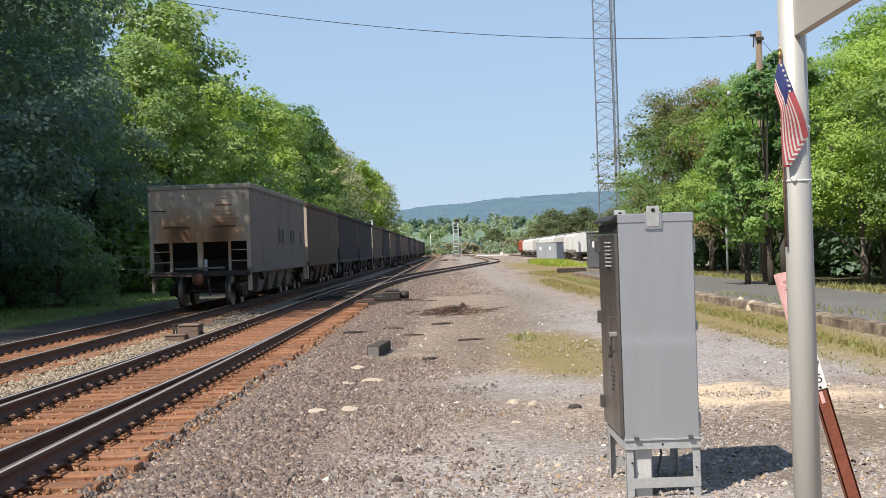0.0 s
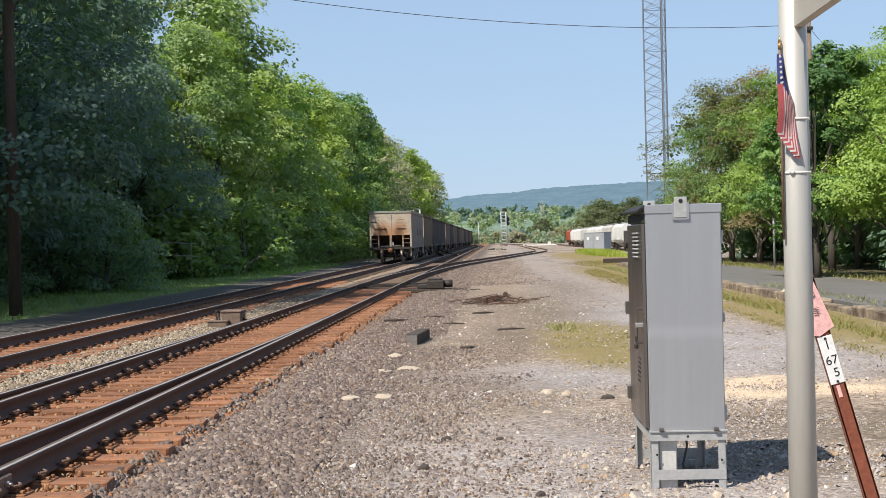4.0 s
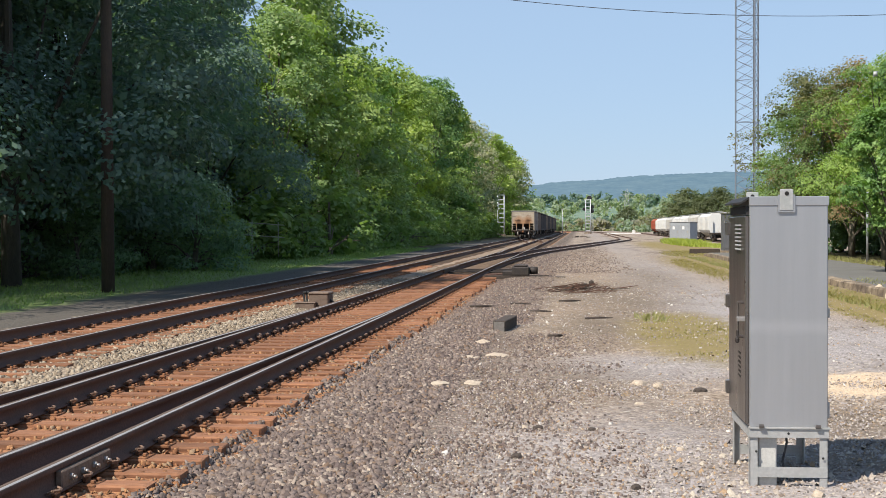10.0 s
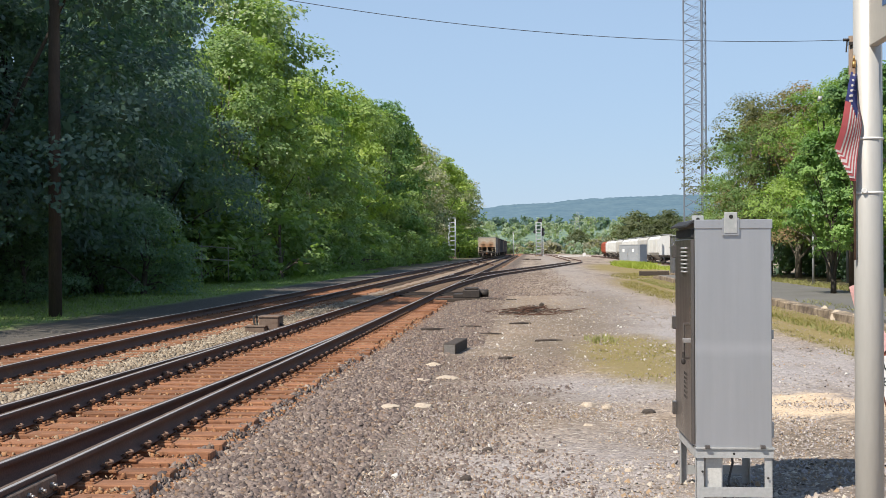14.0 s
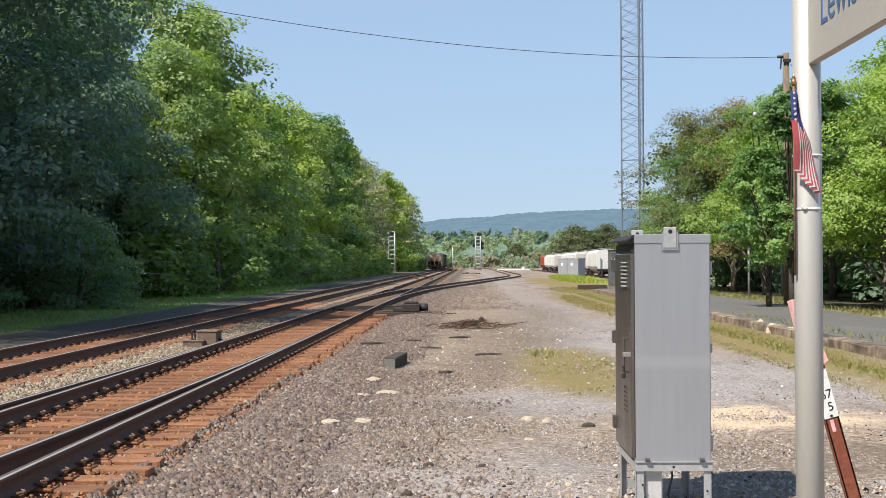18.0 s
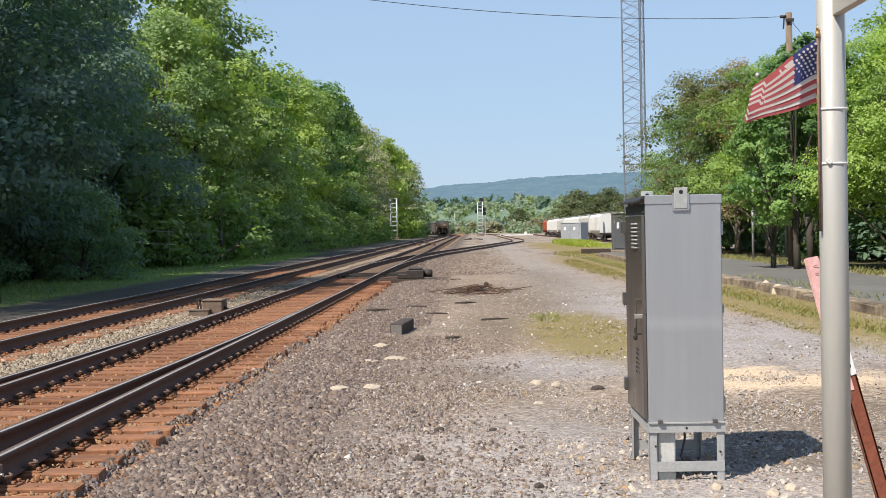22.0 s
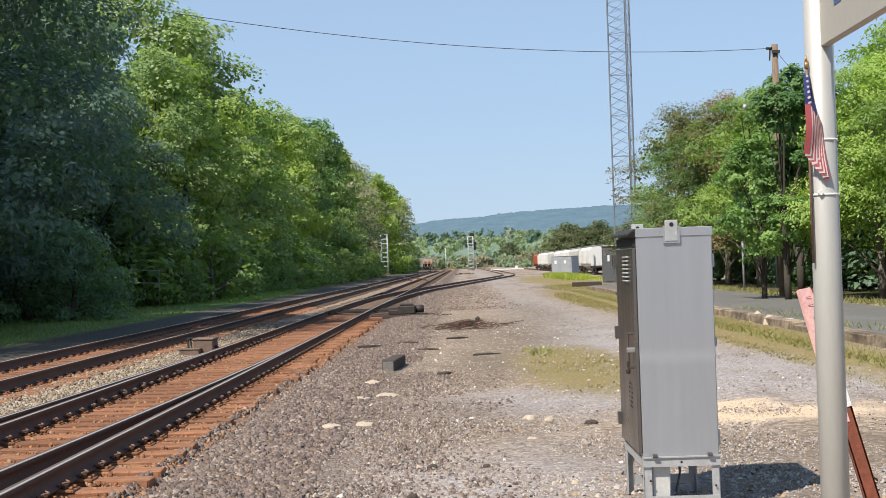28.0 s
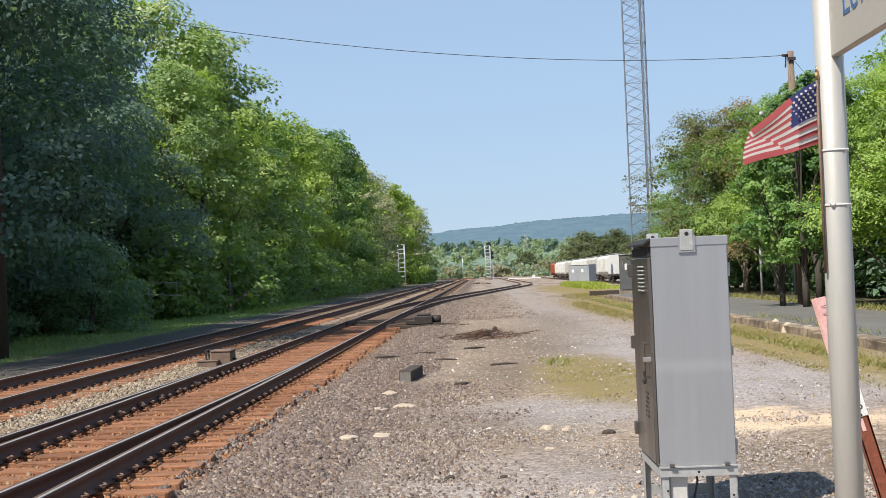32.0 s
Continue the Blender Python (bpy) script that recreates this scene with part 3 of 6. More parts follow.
def cross(y):
    """The crossover between the two straight tracks."""
    u = min(1, max(0, (y - 118) / 70))
    return T1 + (T2 - T1) * u * u * (3 - 2 * u)


PROFILE = [(-0.07, 0), (0.07, 0), (0.07, 0.012), (0.014, 0.034), (0.010, 0.118), (0.035, 0.132), (0.036, 0.160), (0.031, 0.168), (0.008, 0.1712), (-0.028, 0.170), (-0.036, 0.160), (-0.035, 0.132), (-0.010, 0.118), (-0.014, 0.034), (-0.07, 0.012)]


def rail(name, fx, side, ys, parent, drop=0.0, blade=0):
    verts, faces, mats = [], [], []
    n = len(PROFILE)
    for k, y in enumerate(ys):
        s = (fx(y + 0.5) - fx(y - 0.5))
        nrm = Vector((1, -s, 0)).normalized()
        for u, z in PROFILE:
            c = Vector((fx(y), y, 0)) + nrm * (side + u)
            verts.append((c.x, c.y, z - drop))
    for k in range(len(ys) - 1):
        for i in range(n):
            a, b = k * n + i, k * n + (i + 1) % n
            faces += [a, b, b + n, a + n]
            mats.append(2 if i == 7 else 1 if i in (8, 6) else 0)
    me = raw_mesh(name, verts, faces, 4, [M["rail"], M["railtop"], M["railshine"]], mats)
    return part(name, me, None, parent)


def steps(a, b, d):
    n = max(1, round((b - a) / d))
    return [a + (b - a) * i / n for i in range(n + 1)]


def tie_mesh(length, seed):
    rng = random.Random(seed)
    bm = bmesh.new()
    box(bm, -length / 2, length / 2, -0.113, 0.113, -0.2, -0.012, bevel=0.012)
    for v in bm.verts:
        v.co += Vector((rng.uniform(-0.012, 0.012), rng.uniform(-0.008, 0.008), rng.uniform(-0.006, 0.004)))
    return mesh_of("tie", bm, M["tie"])


def plate_mesh():
    bm = bmesh.new()
    box(bm, -0.19, 0.19, -0.095, 0.095, -0.022, -0.002, bevel=0.004)
    for s in (-1, 1):
        box(bm, s * 0.098 - 0.016, s * 0.098 + 0.016, -0.04, 0.04, -0.002, 0.032, bevel=0.006)
        box(bm, s * 0.16 - 0.014, s * 0.16 + 0.014, -0.065, -0.03, -0.002, 0.02, bevel=0.004)
        box(bm, s * 0.16 - 0.014, s * 0.16 + 0.014, 0.03, 0.065, -0.002, 0.02, bevel=0.004)
    return mesh_of("tie_plate", bm, M["plate"])


def clip_mesh():
    """A spring clip, bent over the rail's foot."""
    bm = bmesh.new()
    pts = [(0.052, -0.02, 0.024), (0.07, -0.055, 0.034), (0.105, -0.06, 0.05), (0.13, -0.02, 0.048), (0.12, 0.03, 0.05), (0.085, 0.05, 0.054), (0.06, 0.035, 0.03)]
    for a, b in zip(pts, pts[1:]):
        rod(bm, a, b, 0.0105, 5)
    return mesh_of("clip", bm, M["clip"])


TIES = [tie_mesh(2.75, s) for s in range(5)]
PLATE, CLIP = plate_mesh(), clip_mesh()


def lay_ties(track, fx, y0, y1, dark=False, clips=True, seed=1):
    rng = random.Random(seed)
    y = y0
    while y < y1:
        t = new("tie", rng.choice(TIES))
        t.parent = track
        t.matrix_basis = pose(fx(y) - 0.03 + rng.uniform(-0.09, 0.09), y + rng.uniform(-0.025, 0.025), 0, rng.uniform(-0.6, 0.6), rng.uniform(-0.4, 0.4), rng.uniform(-0.8, 0.8))
        for s in (-1, 1):
            p = new("tie_plate", PLATE)
            p.parent = track
            p.matrix_basis = pose(fx(y) + s * GAUGE, y, 0)
            if clips and y < 34:
                for side in (0, 180):
                    c = new("clip", CLIP)
                    c.parent = p
                    c.matrix_basis = pose(0, 0, 0, 0, 0, side)
        y += 0.5


def far_ties(track, fx, y0, y1, length=2.6, z=-0.022):
    bm_v, bm_f = [], []
    rng = random.Random(int(y0))
    y = y0
    while y < y1:
        k = len(bm_v)
        x, l = fx(y), length / 2 + rng.uniform(-0.1, 0.15)
        for dz in (-0.15, 0):
            for dx, dy in ((-l, -0.11), (l, -0.11), (l, 0.11), (-l, 0.11)):
                bm_v.append((x + dx, y + dy, z + dz + rng.uniform(-0.006, 0.004)))
        for f in ((4, 5, 6, 7), (0, 1, 5, 4), (1, 2, 6, 5), (3, 0, 4, 7)):
            bm_f += [k + i for i in f]
        y += 0.55
    tagged(part("far_ties", raw_mesh("far_ties", bm_v, bm_f, 4, M["tie_dark"]), None, track), kind="stuff")


def build_tracks():
    near = thing("railway_track", "straight main track of rusty steel rails on rust-stained ties", "railway track", kind="structure")
    far = thing("railway_track", "second main track with dark rails on weathered ties", "railway track", kind="structure")
    turn = thing("railway_turnout", "turnout leading off with dark curved rails", "railway track", kind="structure")
    link = thing("railway_crossover", "crossover rails between the two main tracks", "railway track", kind="structure")
    line = steps(-6, 336, 26) + steps(342, 540, 9)
    for s in (-1, 1):
        rail("rail", t1, s * GAUGE, line, near)
        rail("rail", t2, s * GAUGE, line, far)
        rail("stock_rail", merge, s * GAUGE - 0.03, steps(-6, 28, 2), near, 0.003)
        rail("curved_rail", lead, s * GAUGE, steps(48, 180, 3) + steps(188, 336, 20) + steps(342, 520, 9), turn, 0.004 if s > 0 else 0.006)
        rail("curved_rail", cross, s * GAUGE, steps(116, 190, 4), link, 0.009)
    lay_ties(near, t1, 2.6, 46, seed=1)
    lay_ties(far, t2, 8.2, 56, clips=False, seed=2)
    far_ties(near, t1, 46, 380)
    far_ties(far, t2, 56, 380)
    far_ties(turn, lambda y: (lead(y) + t1(y)) / 2, 48.3, 84, 3.6, -0.03)
    far_ties(turn, lead, 84, 300, 2.7, -0.03)
    # bolted joint bar on the outside of the nearest rail
    x = T1 + GAUGE
    bar = part("joint_bar", boxed(x + 0.016, x + 0.066, 7.78, 8.62, 0.012, 0.128, bevel=0.008), M["machine"], near, "bolted joint bar")
    for k in range(4):
        y = 7.90 + k * 0.2
        bm = rodded((x + 0.064, y, 0.072), (x + 0.09, y, 0.072), 0.022, 6)
        rod(bm, (x + 0.088, y, 0.072), (x + 0.112, y, 0.072), 0.012, 8)
        part("bolt", bm, M["steel_bright"], bar, "bright bolt")
    # guard rails, frog wings and switch rods
    for fx, s, a, b in ((t1, -GAUGE + 0.11, 74, 80), (lead, GAUGE - 0.11, 74, 80)):
        rail("guard_rail", fx, s, steps(a, b, 2), turn, 0.012)
    for y in (46.6, 48.0, 49.4):
        part("switch_rod", rodded((T1 - 0.7, y, 0.03), (T1 + 1.9, y, 0.03), 0.025, 6), M["blackiron"], turn)
    # tapered point blades
    for s in (-1, 1):
        bm = boxed(T1 + s * (GAUGE - 0.07) - 0.02, T1 + s * (GAUGE - 0.07) + 0.02, 45.2, 51, 0.02, 0.155, bevel=0.006)
        part("point_blade", bm, M["railtop"], turn)
    # side casting on the inner rail: rail braces seen along the first rail
    rng = random.Random(3)
    for k, y in enumerate(np.arange(16.5, 30, 1.1)):
        bm = boxed(T1 - GAUGE + 0.02, T1 - GAUGE + 0.105, y, y + 0.11, 0.0, 0.085, bevel=0.02)
        part("rail_brace", bm, M["clip"], near)
    # siding for the parked cars
    sid = thing("railway_siding", "siding under the parked freight cars", "railway track", kind="structure")
    fx = lambda y: 18.6
    for s in (-1, 1):
        rail("rail", fx, s * GAUGE, steps(120, 420, 100), sid, 0.42)
    far_ties(sid, fx, 150, 330, 2.6, -0.44)


build_tracks()


# ---------------- loose stones ----------------
def stone_base(seed):
    """A crushed stone: a skewed, chipped block with no underside."""
    rng = np.random.default_rng(seed)
    vs = np.array([(-1, -1, -1), (1, -1, -1), (1, 1, -1), (-1, 1, -1), (-0.75, -0.75, 1), (0.75, -0.75, 1), (0.75, 0.75, 1), (-0.75, 0.75, 1)], float)
    vs = (vs + rng.uniform(-0.45, 0.45, (8, 3))) * (rng.uniform(0.75, 1.1), rng.uniform(0.6, 0.9), rng.uniform(0.42, 0.75)) * 0.86
    fs = np.array([(4, 5, 6), (4, 6, 7), (0, 1, 5), (0, 5, 4), (1, 2, 6), (1, 6, 5), (2, 3, 7), (2, 7, 6), (3, 0, 4), (3, 4, 7)])
    return vs, fs


def pebble_base(seed):
    """The half of a small pebble that stands out of the ground."""
    rng = np.random.default_rng(seed)
    vs = np.array([(1, 0, -0.3), (0.3, 0.95, -0.3), (-0.8, 0.6, -0.3), (-0.8, -0.6, -0.3), (0.3, -0.95, -0.3), (0, 0, 0.75)], float)
    vs = (vs + rng.uniform(-0.3, 0.3, (6, 3))) * (rng.uniform(0.95, 1.3), rng.uniform(0.75, 1.0), 1)
    return vs, np.array([(0, 1, 5), (1, 2, 5), (2, 3, 5), (3, 4, 5), (4, 0, 5)])


SHAPES = dict(stone=[stone_base(s) for s in range(13)], pebble=[pebble_base(s) for s in range(13)])


def stones(name, label, material, regions, seed, shape="stone"):
    """regions: x0, x1, y0, y1, how many, smallest, largest, z, how the count thins with distance."""
    rng = np.random.default_rng(seed)
    V, F, off = [], [], 0
    for x0, x1, y0, y1, n, s0, s1, z, thin in regions:
        xs = x0 + (x1 - x0) * (rng.beta(1, 1.7, n) if x1 > 0 and x0 < -1.4 and (y0 < 5 or y0 > 45) else rng.random(n))
        ys = y0 + (y1 - y0) * rng.random(n) ** thin
        ss = s0 + (s1 - s0) * rng.random(n) ** 1.8
        an = rng.uniform(0, 6.283, n)
        ti = rng.normal(0, 0.35, (n, 2))
        for k in range(n):
            vs, fs = SHAPES[shape][k % 13]
            c, s = math.cos(an[k]), math.sin(an[k])
            p = vs * ss[k]
            q = np.empty_like(p)
            q[:, 0], q[:, 1] = p[:, 0] * c - p[:, 1] * s, p[:, 0] * s + p[:, 1] * c
            q[:, 2] = p[:, 2] + p[:, 0] * ti[k, 0] + p[:, 1] * ti[k, 1] + ground_height(xs[k], ys[k]) + z + ss[k] * 0.25
            q[:, 0] += xs[k]
            q[:, 1] += ys[k]
            V.append(q)
            F.append(fs + off)
            off += len(vs)
    ob = new(name, raw_mesh(name, np.concatenate(V), np.concatenate(F).ravel(), 3, material))
    return tagged(ob, label, "stones", kind="stuff")


stones("ballast_stones", "grey crushed ballast stones beside the near rail", STONES["ballast"], [(-2.8, -1.25, 4.5, 22, 23000, 0.015, 0.034, 0, 1.7), (-2.0, 0.6, 4.5, 20, 20000, 0.007, 0.019, 0, 1.5), (-2.7, -0.8, 22, 46, 9000, 0.013, 0.028, 0, 1.2), (-2.9, 2.2, 46, 120, 8000, 0.02, 0.04, 0, 1.3)], 11)
stones("ballast_stones", "pale ballast stones between the two tracks", STONES["pale"], [(-6.75, -5.45, 9, 42, 11000, 0.018, 0.038, 0, 1.4), (-8.2, -7.0, 16, 45, 3000, 0.02, 0.04, -0.01, 1.3)], 12)
stones("ballast_stones", "rust-stained stones between the ties", STONES["rusty"], [(-5.5, -2.6, 5, 34, 13000, 0.010, 0.026, 0.012, 1.5)], 13)
stones("yard_pebbles", "mixed pebbles strewn over the yard gravel", STONES["yard"], [(-1.4, 3.4, 4.2, 14, 46000, 0.005, 0.014, 0, 1.3), (-1.5, 5.5, 12, 34, 14000, 0.007, 0.018, 0, 1.2), (0.6, 3.6, 5.5, 10, 2200, 0.010, 0.030, 0, 1), (-2.4, 6.0, 30, 80, 9000, 0.010, 0.026, 0, 1.4)], 14, "pebble")
stones("white_stones", "pale limestone lumps lying on the gravel", STONES["white"], [(-1.5, 4.5, 5, 34, 420, 0.008, 0.028, 0, 1.2)], 15)



# ---------------- trees ----------------
def leaf_cloud(rng, blobs, n, size, fill=0.08):
    """Leaves as small folded quads on flat sprays that sit round many clumps, with a few large ones inside. blobs: rows of x, y, z, radius and outward direction."""
    B = np.asarray(blobs)
    per = 10
    m = len(B) * per
    k = np.repeat(np.arange(len(B)), per)
    d = rng.normal(0, 1, (m, 3)) + 0.7 * B[k, 4:7]
    d[:, 2] += 0.2
    d /= np.linalg.norm(d, axis=1, keepdims=True)
    br = B[k, 3]
    sc = B[k, :3] + d * (br * rng.uniform(0.7, 1.05, m))[:, None] * np.array([1, 1, 0.8])
    sr = br * rng.uniform(0.32, 0.6, m)
    w = sr ** 2
    q = rng.choice(m, n, p=w / w.sum())
    an, rr = rng.uniform(0, 6.283, n), np.sqrt(rng.random(n))
    c = sc[q].copy()
    c[:, 0] += np.cos(an) * rr * sr[q]
    c[:, 1] += np.sin(an) * rr * sr[q]
    c[:, 2] += sr[q] * (rng.normal(0, 0.17, n) - 0.42 * rr ** 2)
    nrm = d[q] * 0.85 + rng.normal(0, 0.36, (n, 3))
    nrm[:, 2] += 0.55
    s = size * rng.uniform(0.6, 1.25, n)
    inner = rng.random(n) < fill
    e = rng.choice(len(B), n, p=B[:, 3] ** 2 / (B[:, 3] ** 2).sum())
    ci = B[e, :3] * np.array([0.85, 0.85, 1]) + rng.normal(0, 0.27, (n, 3)) * B[e, 3][:, None]
    c = np.where(inner[:, None], ci, c)
    nrm = np.where(inner[:, None], rng.normal(0, 1, (n, 3)), nrm)
    s = np.where(inner, s * 1.9, s)[:, None]
    nrm /= np.linalg.norm(nrm, axis=1, keepdims=True)
    a = np.cross(nrm, rng.normal(0, 1, (n, 3)))
    a /= np.linalg.norm(a, axis=1, keepdims=True)
    b = np.cross(nrm, a)
    droop = nrm * s * 0.25
    v = np.stack([c - a * s, c - b * s * 0.6 - droop * 0.2, c + a * s - droop, c + b * s * 0.6 - droop * 0.2], 1).reshape(-1, 3)
    return v, np.arange(n * 4)


def tree_parts(seed, h, r, clear, n, size, leaf, flat=1.0):
    rng = np.random.default_rng(seed)
    blobs = []
    nb = 46 if r > 3 else 28
    for i in range(nb):
        u = (i + rng.random()) / nb
        env = r * (math.sin(math.pi * min(1, 0.16 + 0.84 * u) ** 0.8) ** 0.7) * flat
        an = rng.uniform(0, 6.283)
        dist = env * math.sqrt(rng.random()) * 0.92
        br = r * (rng.uniform(0.19, 0.36) if r > 3 else rng.uniform(0.2, 0.38))
        z = clear + (h - clear - br * 0.6) * u
        o = np.array([math.cos(an), math.sin(an), 0.2 + 0.6 * u])
        blobs.append((math.cos(an) * dist, math.sin(an) * dist, z, br, *o))
    v, f = leaf_cloud(rng, blobs, n, size)
    crown = raw_mesh("crown", v, f, 4, leaf)
    bm = bmesh.new()
    lean = Vector((rng.uniform(-0.4, 0.4), rng.uniform(-0.4, 0.4), 0))
    base = r * 0.026 + 0.05
    pts = [Vector((0, 0, -0.1)), Vector((0, 0, h * 0.2)) + lean * 0.3, Vector((0, 0, h * 0.45)) + lean * 0.7, Vector((0, 0, h * 0.8)) + lean]
    for i in range(3):
        rod(bm, pts[i], pts[i + 1], base * (1.25 - 0.33 * i), 8, base * (0.92 - 0.33 * i))
    for i in rng.choice(nb, 12, replace=False):
        b = Vector(blobs[i][:3])
        t = min(0.9, max(0.15, (b.z / h) * 0.6))
        j = min(2, int(t * 3.2))
        st = pts[j].lerp(pts[j + 1], 0.5)
        if b.z > st.z - 0.5:
            mid = st.lerp(b, 0.5) + Vector((0, 0, 0.25))
            rod(bm, st, mid, base * 0.42, 5, base * 0.28)
            rod(bm, mid, b, base * 0.28, 5, base * 0.1)
    return mesh_of("trunk", bm, M["bark_dark" if leaf in (LEAF["dark"], LEAF["deep"]) else "bark"]), crown


VARIANTS = {}


def tree(kind, x, y, h, label, rz=0.0, z=0.0, name="tree", group="trees along the track"):
    trunk, crown, h0 = VARIANTS[kind]
    k = h / h0
    t = thing(name, label, "tree" if name == "tree" else "shrub", group=group)
    t.matrix_basis = pose(x, y, z, 0, 0, rz) @ Matrix.Scale(k, 4)
    part("trunk", trunk, None, t)
    part("crown", crown, None, t)
    return t


def variant(key, seed, h, r, clear, n, size, leaf, flat=1.0):
    VARIANTS[key] = (*tree_parts(seed, h, r, clear, n, size, LEAF[leaf], flat), h)


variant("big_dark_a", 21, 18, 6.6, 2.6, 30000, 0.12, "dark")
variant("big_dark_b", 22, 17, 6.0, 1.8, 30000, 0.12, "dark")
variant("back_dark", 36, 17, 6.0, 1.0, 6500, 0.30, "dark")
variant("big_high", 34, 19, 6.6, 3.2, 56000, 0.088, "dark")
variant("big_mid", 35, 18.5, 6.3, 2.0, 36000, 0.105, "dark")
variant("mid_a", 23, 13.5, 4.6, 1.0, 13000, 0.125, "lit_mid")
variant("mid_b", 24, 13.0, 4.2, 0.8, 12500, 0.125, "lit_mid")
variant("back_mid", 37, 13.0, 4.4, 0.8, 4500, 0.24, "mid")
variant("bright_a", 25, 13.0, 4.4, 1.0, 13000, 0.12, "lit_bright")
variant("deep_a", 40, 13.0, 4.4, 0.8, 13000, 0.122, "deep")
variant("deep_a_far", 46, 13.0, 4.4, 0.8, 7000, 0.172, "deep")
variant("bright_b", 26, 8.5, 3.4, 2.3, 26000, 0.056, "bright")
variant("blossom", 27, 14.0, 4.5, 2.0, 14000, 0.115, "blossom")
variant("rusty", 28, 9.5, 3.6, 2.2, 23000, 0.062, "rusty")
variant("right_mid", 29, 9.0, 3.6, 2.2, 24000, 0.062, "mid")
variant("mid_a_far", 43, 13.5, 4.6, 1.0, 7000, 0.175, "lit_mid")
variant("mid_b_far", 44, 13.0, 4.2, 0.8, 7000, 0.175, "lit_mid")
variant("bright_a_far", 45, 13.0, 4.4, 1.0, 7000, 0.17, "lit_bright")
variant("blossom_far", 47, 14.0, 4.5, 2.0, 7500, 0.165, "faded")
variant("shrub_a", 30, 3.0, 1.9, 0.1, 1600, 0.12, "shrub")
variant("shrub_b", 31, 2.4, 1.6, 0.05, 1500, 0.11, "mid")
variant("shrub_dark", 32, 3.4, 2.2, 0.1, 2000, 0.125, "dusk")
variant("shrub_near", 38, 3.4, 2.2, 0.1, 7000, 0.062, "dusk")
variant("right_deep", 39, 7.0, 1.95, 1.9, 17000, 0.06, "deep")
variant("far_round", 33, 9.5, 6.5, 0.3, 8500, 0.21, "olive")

DEEP = "tall broadleaf tree with dense deep green foliage"
GREEN = "leafy green tree in the wooded bank beside the track"
SUNNY = "sunlit yellow-green tree in the wooded bank"
PALE = "tree with pale faded blossom among green leaves"


def left_wood():
    rng = random.Random(8)
    # the back_dark trees are added, largely out of view, to shade this wood
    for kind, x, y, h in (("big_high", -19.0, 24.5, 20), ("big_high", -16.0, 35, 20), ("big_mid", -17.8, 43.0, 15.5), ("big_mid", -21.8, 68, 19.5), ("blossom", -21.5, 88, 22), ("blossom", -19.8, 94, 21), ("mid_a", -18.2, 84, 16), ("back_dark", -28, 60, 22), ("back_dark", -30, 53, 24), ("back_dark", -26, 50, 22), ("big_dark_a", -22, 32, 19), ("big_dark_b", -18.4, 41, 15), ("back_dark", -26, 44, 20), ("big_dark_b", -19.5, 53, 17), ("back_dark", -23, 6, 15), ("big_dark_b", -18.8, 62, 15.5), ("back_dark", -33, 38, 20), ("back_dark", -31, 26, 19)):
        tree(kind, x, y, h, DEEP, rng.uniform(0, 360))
    y = 80.0
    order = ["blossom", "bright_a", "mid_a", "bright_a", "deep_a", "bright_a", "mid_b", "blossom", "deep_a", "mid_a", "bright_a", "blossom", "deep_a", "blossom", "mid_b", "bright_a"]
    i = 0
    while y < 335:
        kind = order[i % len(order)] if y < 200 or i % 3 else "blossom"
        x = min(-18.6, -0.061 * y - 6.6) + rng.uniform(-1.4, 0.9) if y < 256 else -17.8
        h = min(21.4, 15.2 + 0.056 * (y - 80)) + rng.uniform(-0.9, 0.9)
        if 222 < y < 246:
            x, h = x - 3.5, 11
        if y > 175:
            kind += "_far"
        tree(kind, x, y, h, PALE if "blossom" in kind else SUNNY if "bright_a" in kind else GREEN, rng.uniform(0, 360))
        # second row, added behind to shade the first
        if y < 250:
            tree("back_mid", x - 6, y - 1.5, h + 0.5, GREEN, rng.uniform(0, 360))
        y += 8.6 + y * 0.014
        i += 1
    # undergrowth along the wood's edge
    edge = [(-16.2, 40.5), (-14.8, 48.5), (-17.2, 44), (-16, 54), (-19.5, 47), (-21.5, 42), (-23.5, 38), (-18, 50), (-25, 35), (-26, 44), (-24, 48), (-22.0, 52), (-20.5, 55), (-19, 58), (-16.6, 64), (-15.8, 67), (-15.2, 70)]
    edge += [(min(-14.4, -0.061 * y - 2.6) + rng.uniform(-0.4, 0.4), y) for y in np.arange(73, 262, 5.2)] + [(-12.6 - 0.3 * (k % 3), 270 + 9 * k) for k in range(8)]
    for k, (x, y) in enumerate(edge):
        kind = "shrub_near" if y < 54 else rng.choice(["shrub_a", "shrub_b", "shrub_a"])
        tree(kind, x, y, rng.uniform(2.0, 4.2), "dense leafy shrub at the foot of the trees", rng.uniform(0, 360), 0, "shrub", "undergrowth")
        if k % 2 == 0 or y < 70:
            tree("shrub_near" if y < 50 else "shrub_dark" if y < 58 else "shrub_a", x - 2.4, y + 2, rng.uniform(4.0, 6.5), "dense leafy shrub at the foot of the trees", rng.uniform(0, 360), 0, "shrub", "undergrowth")


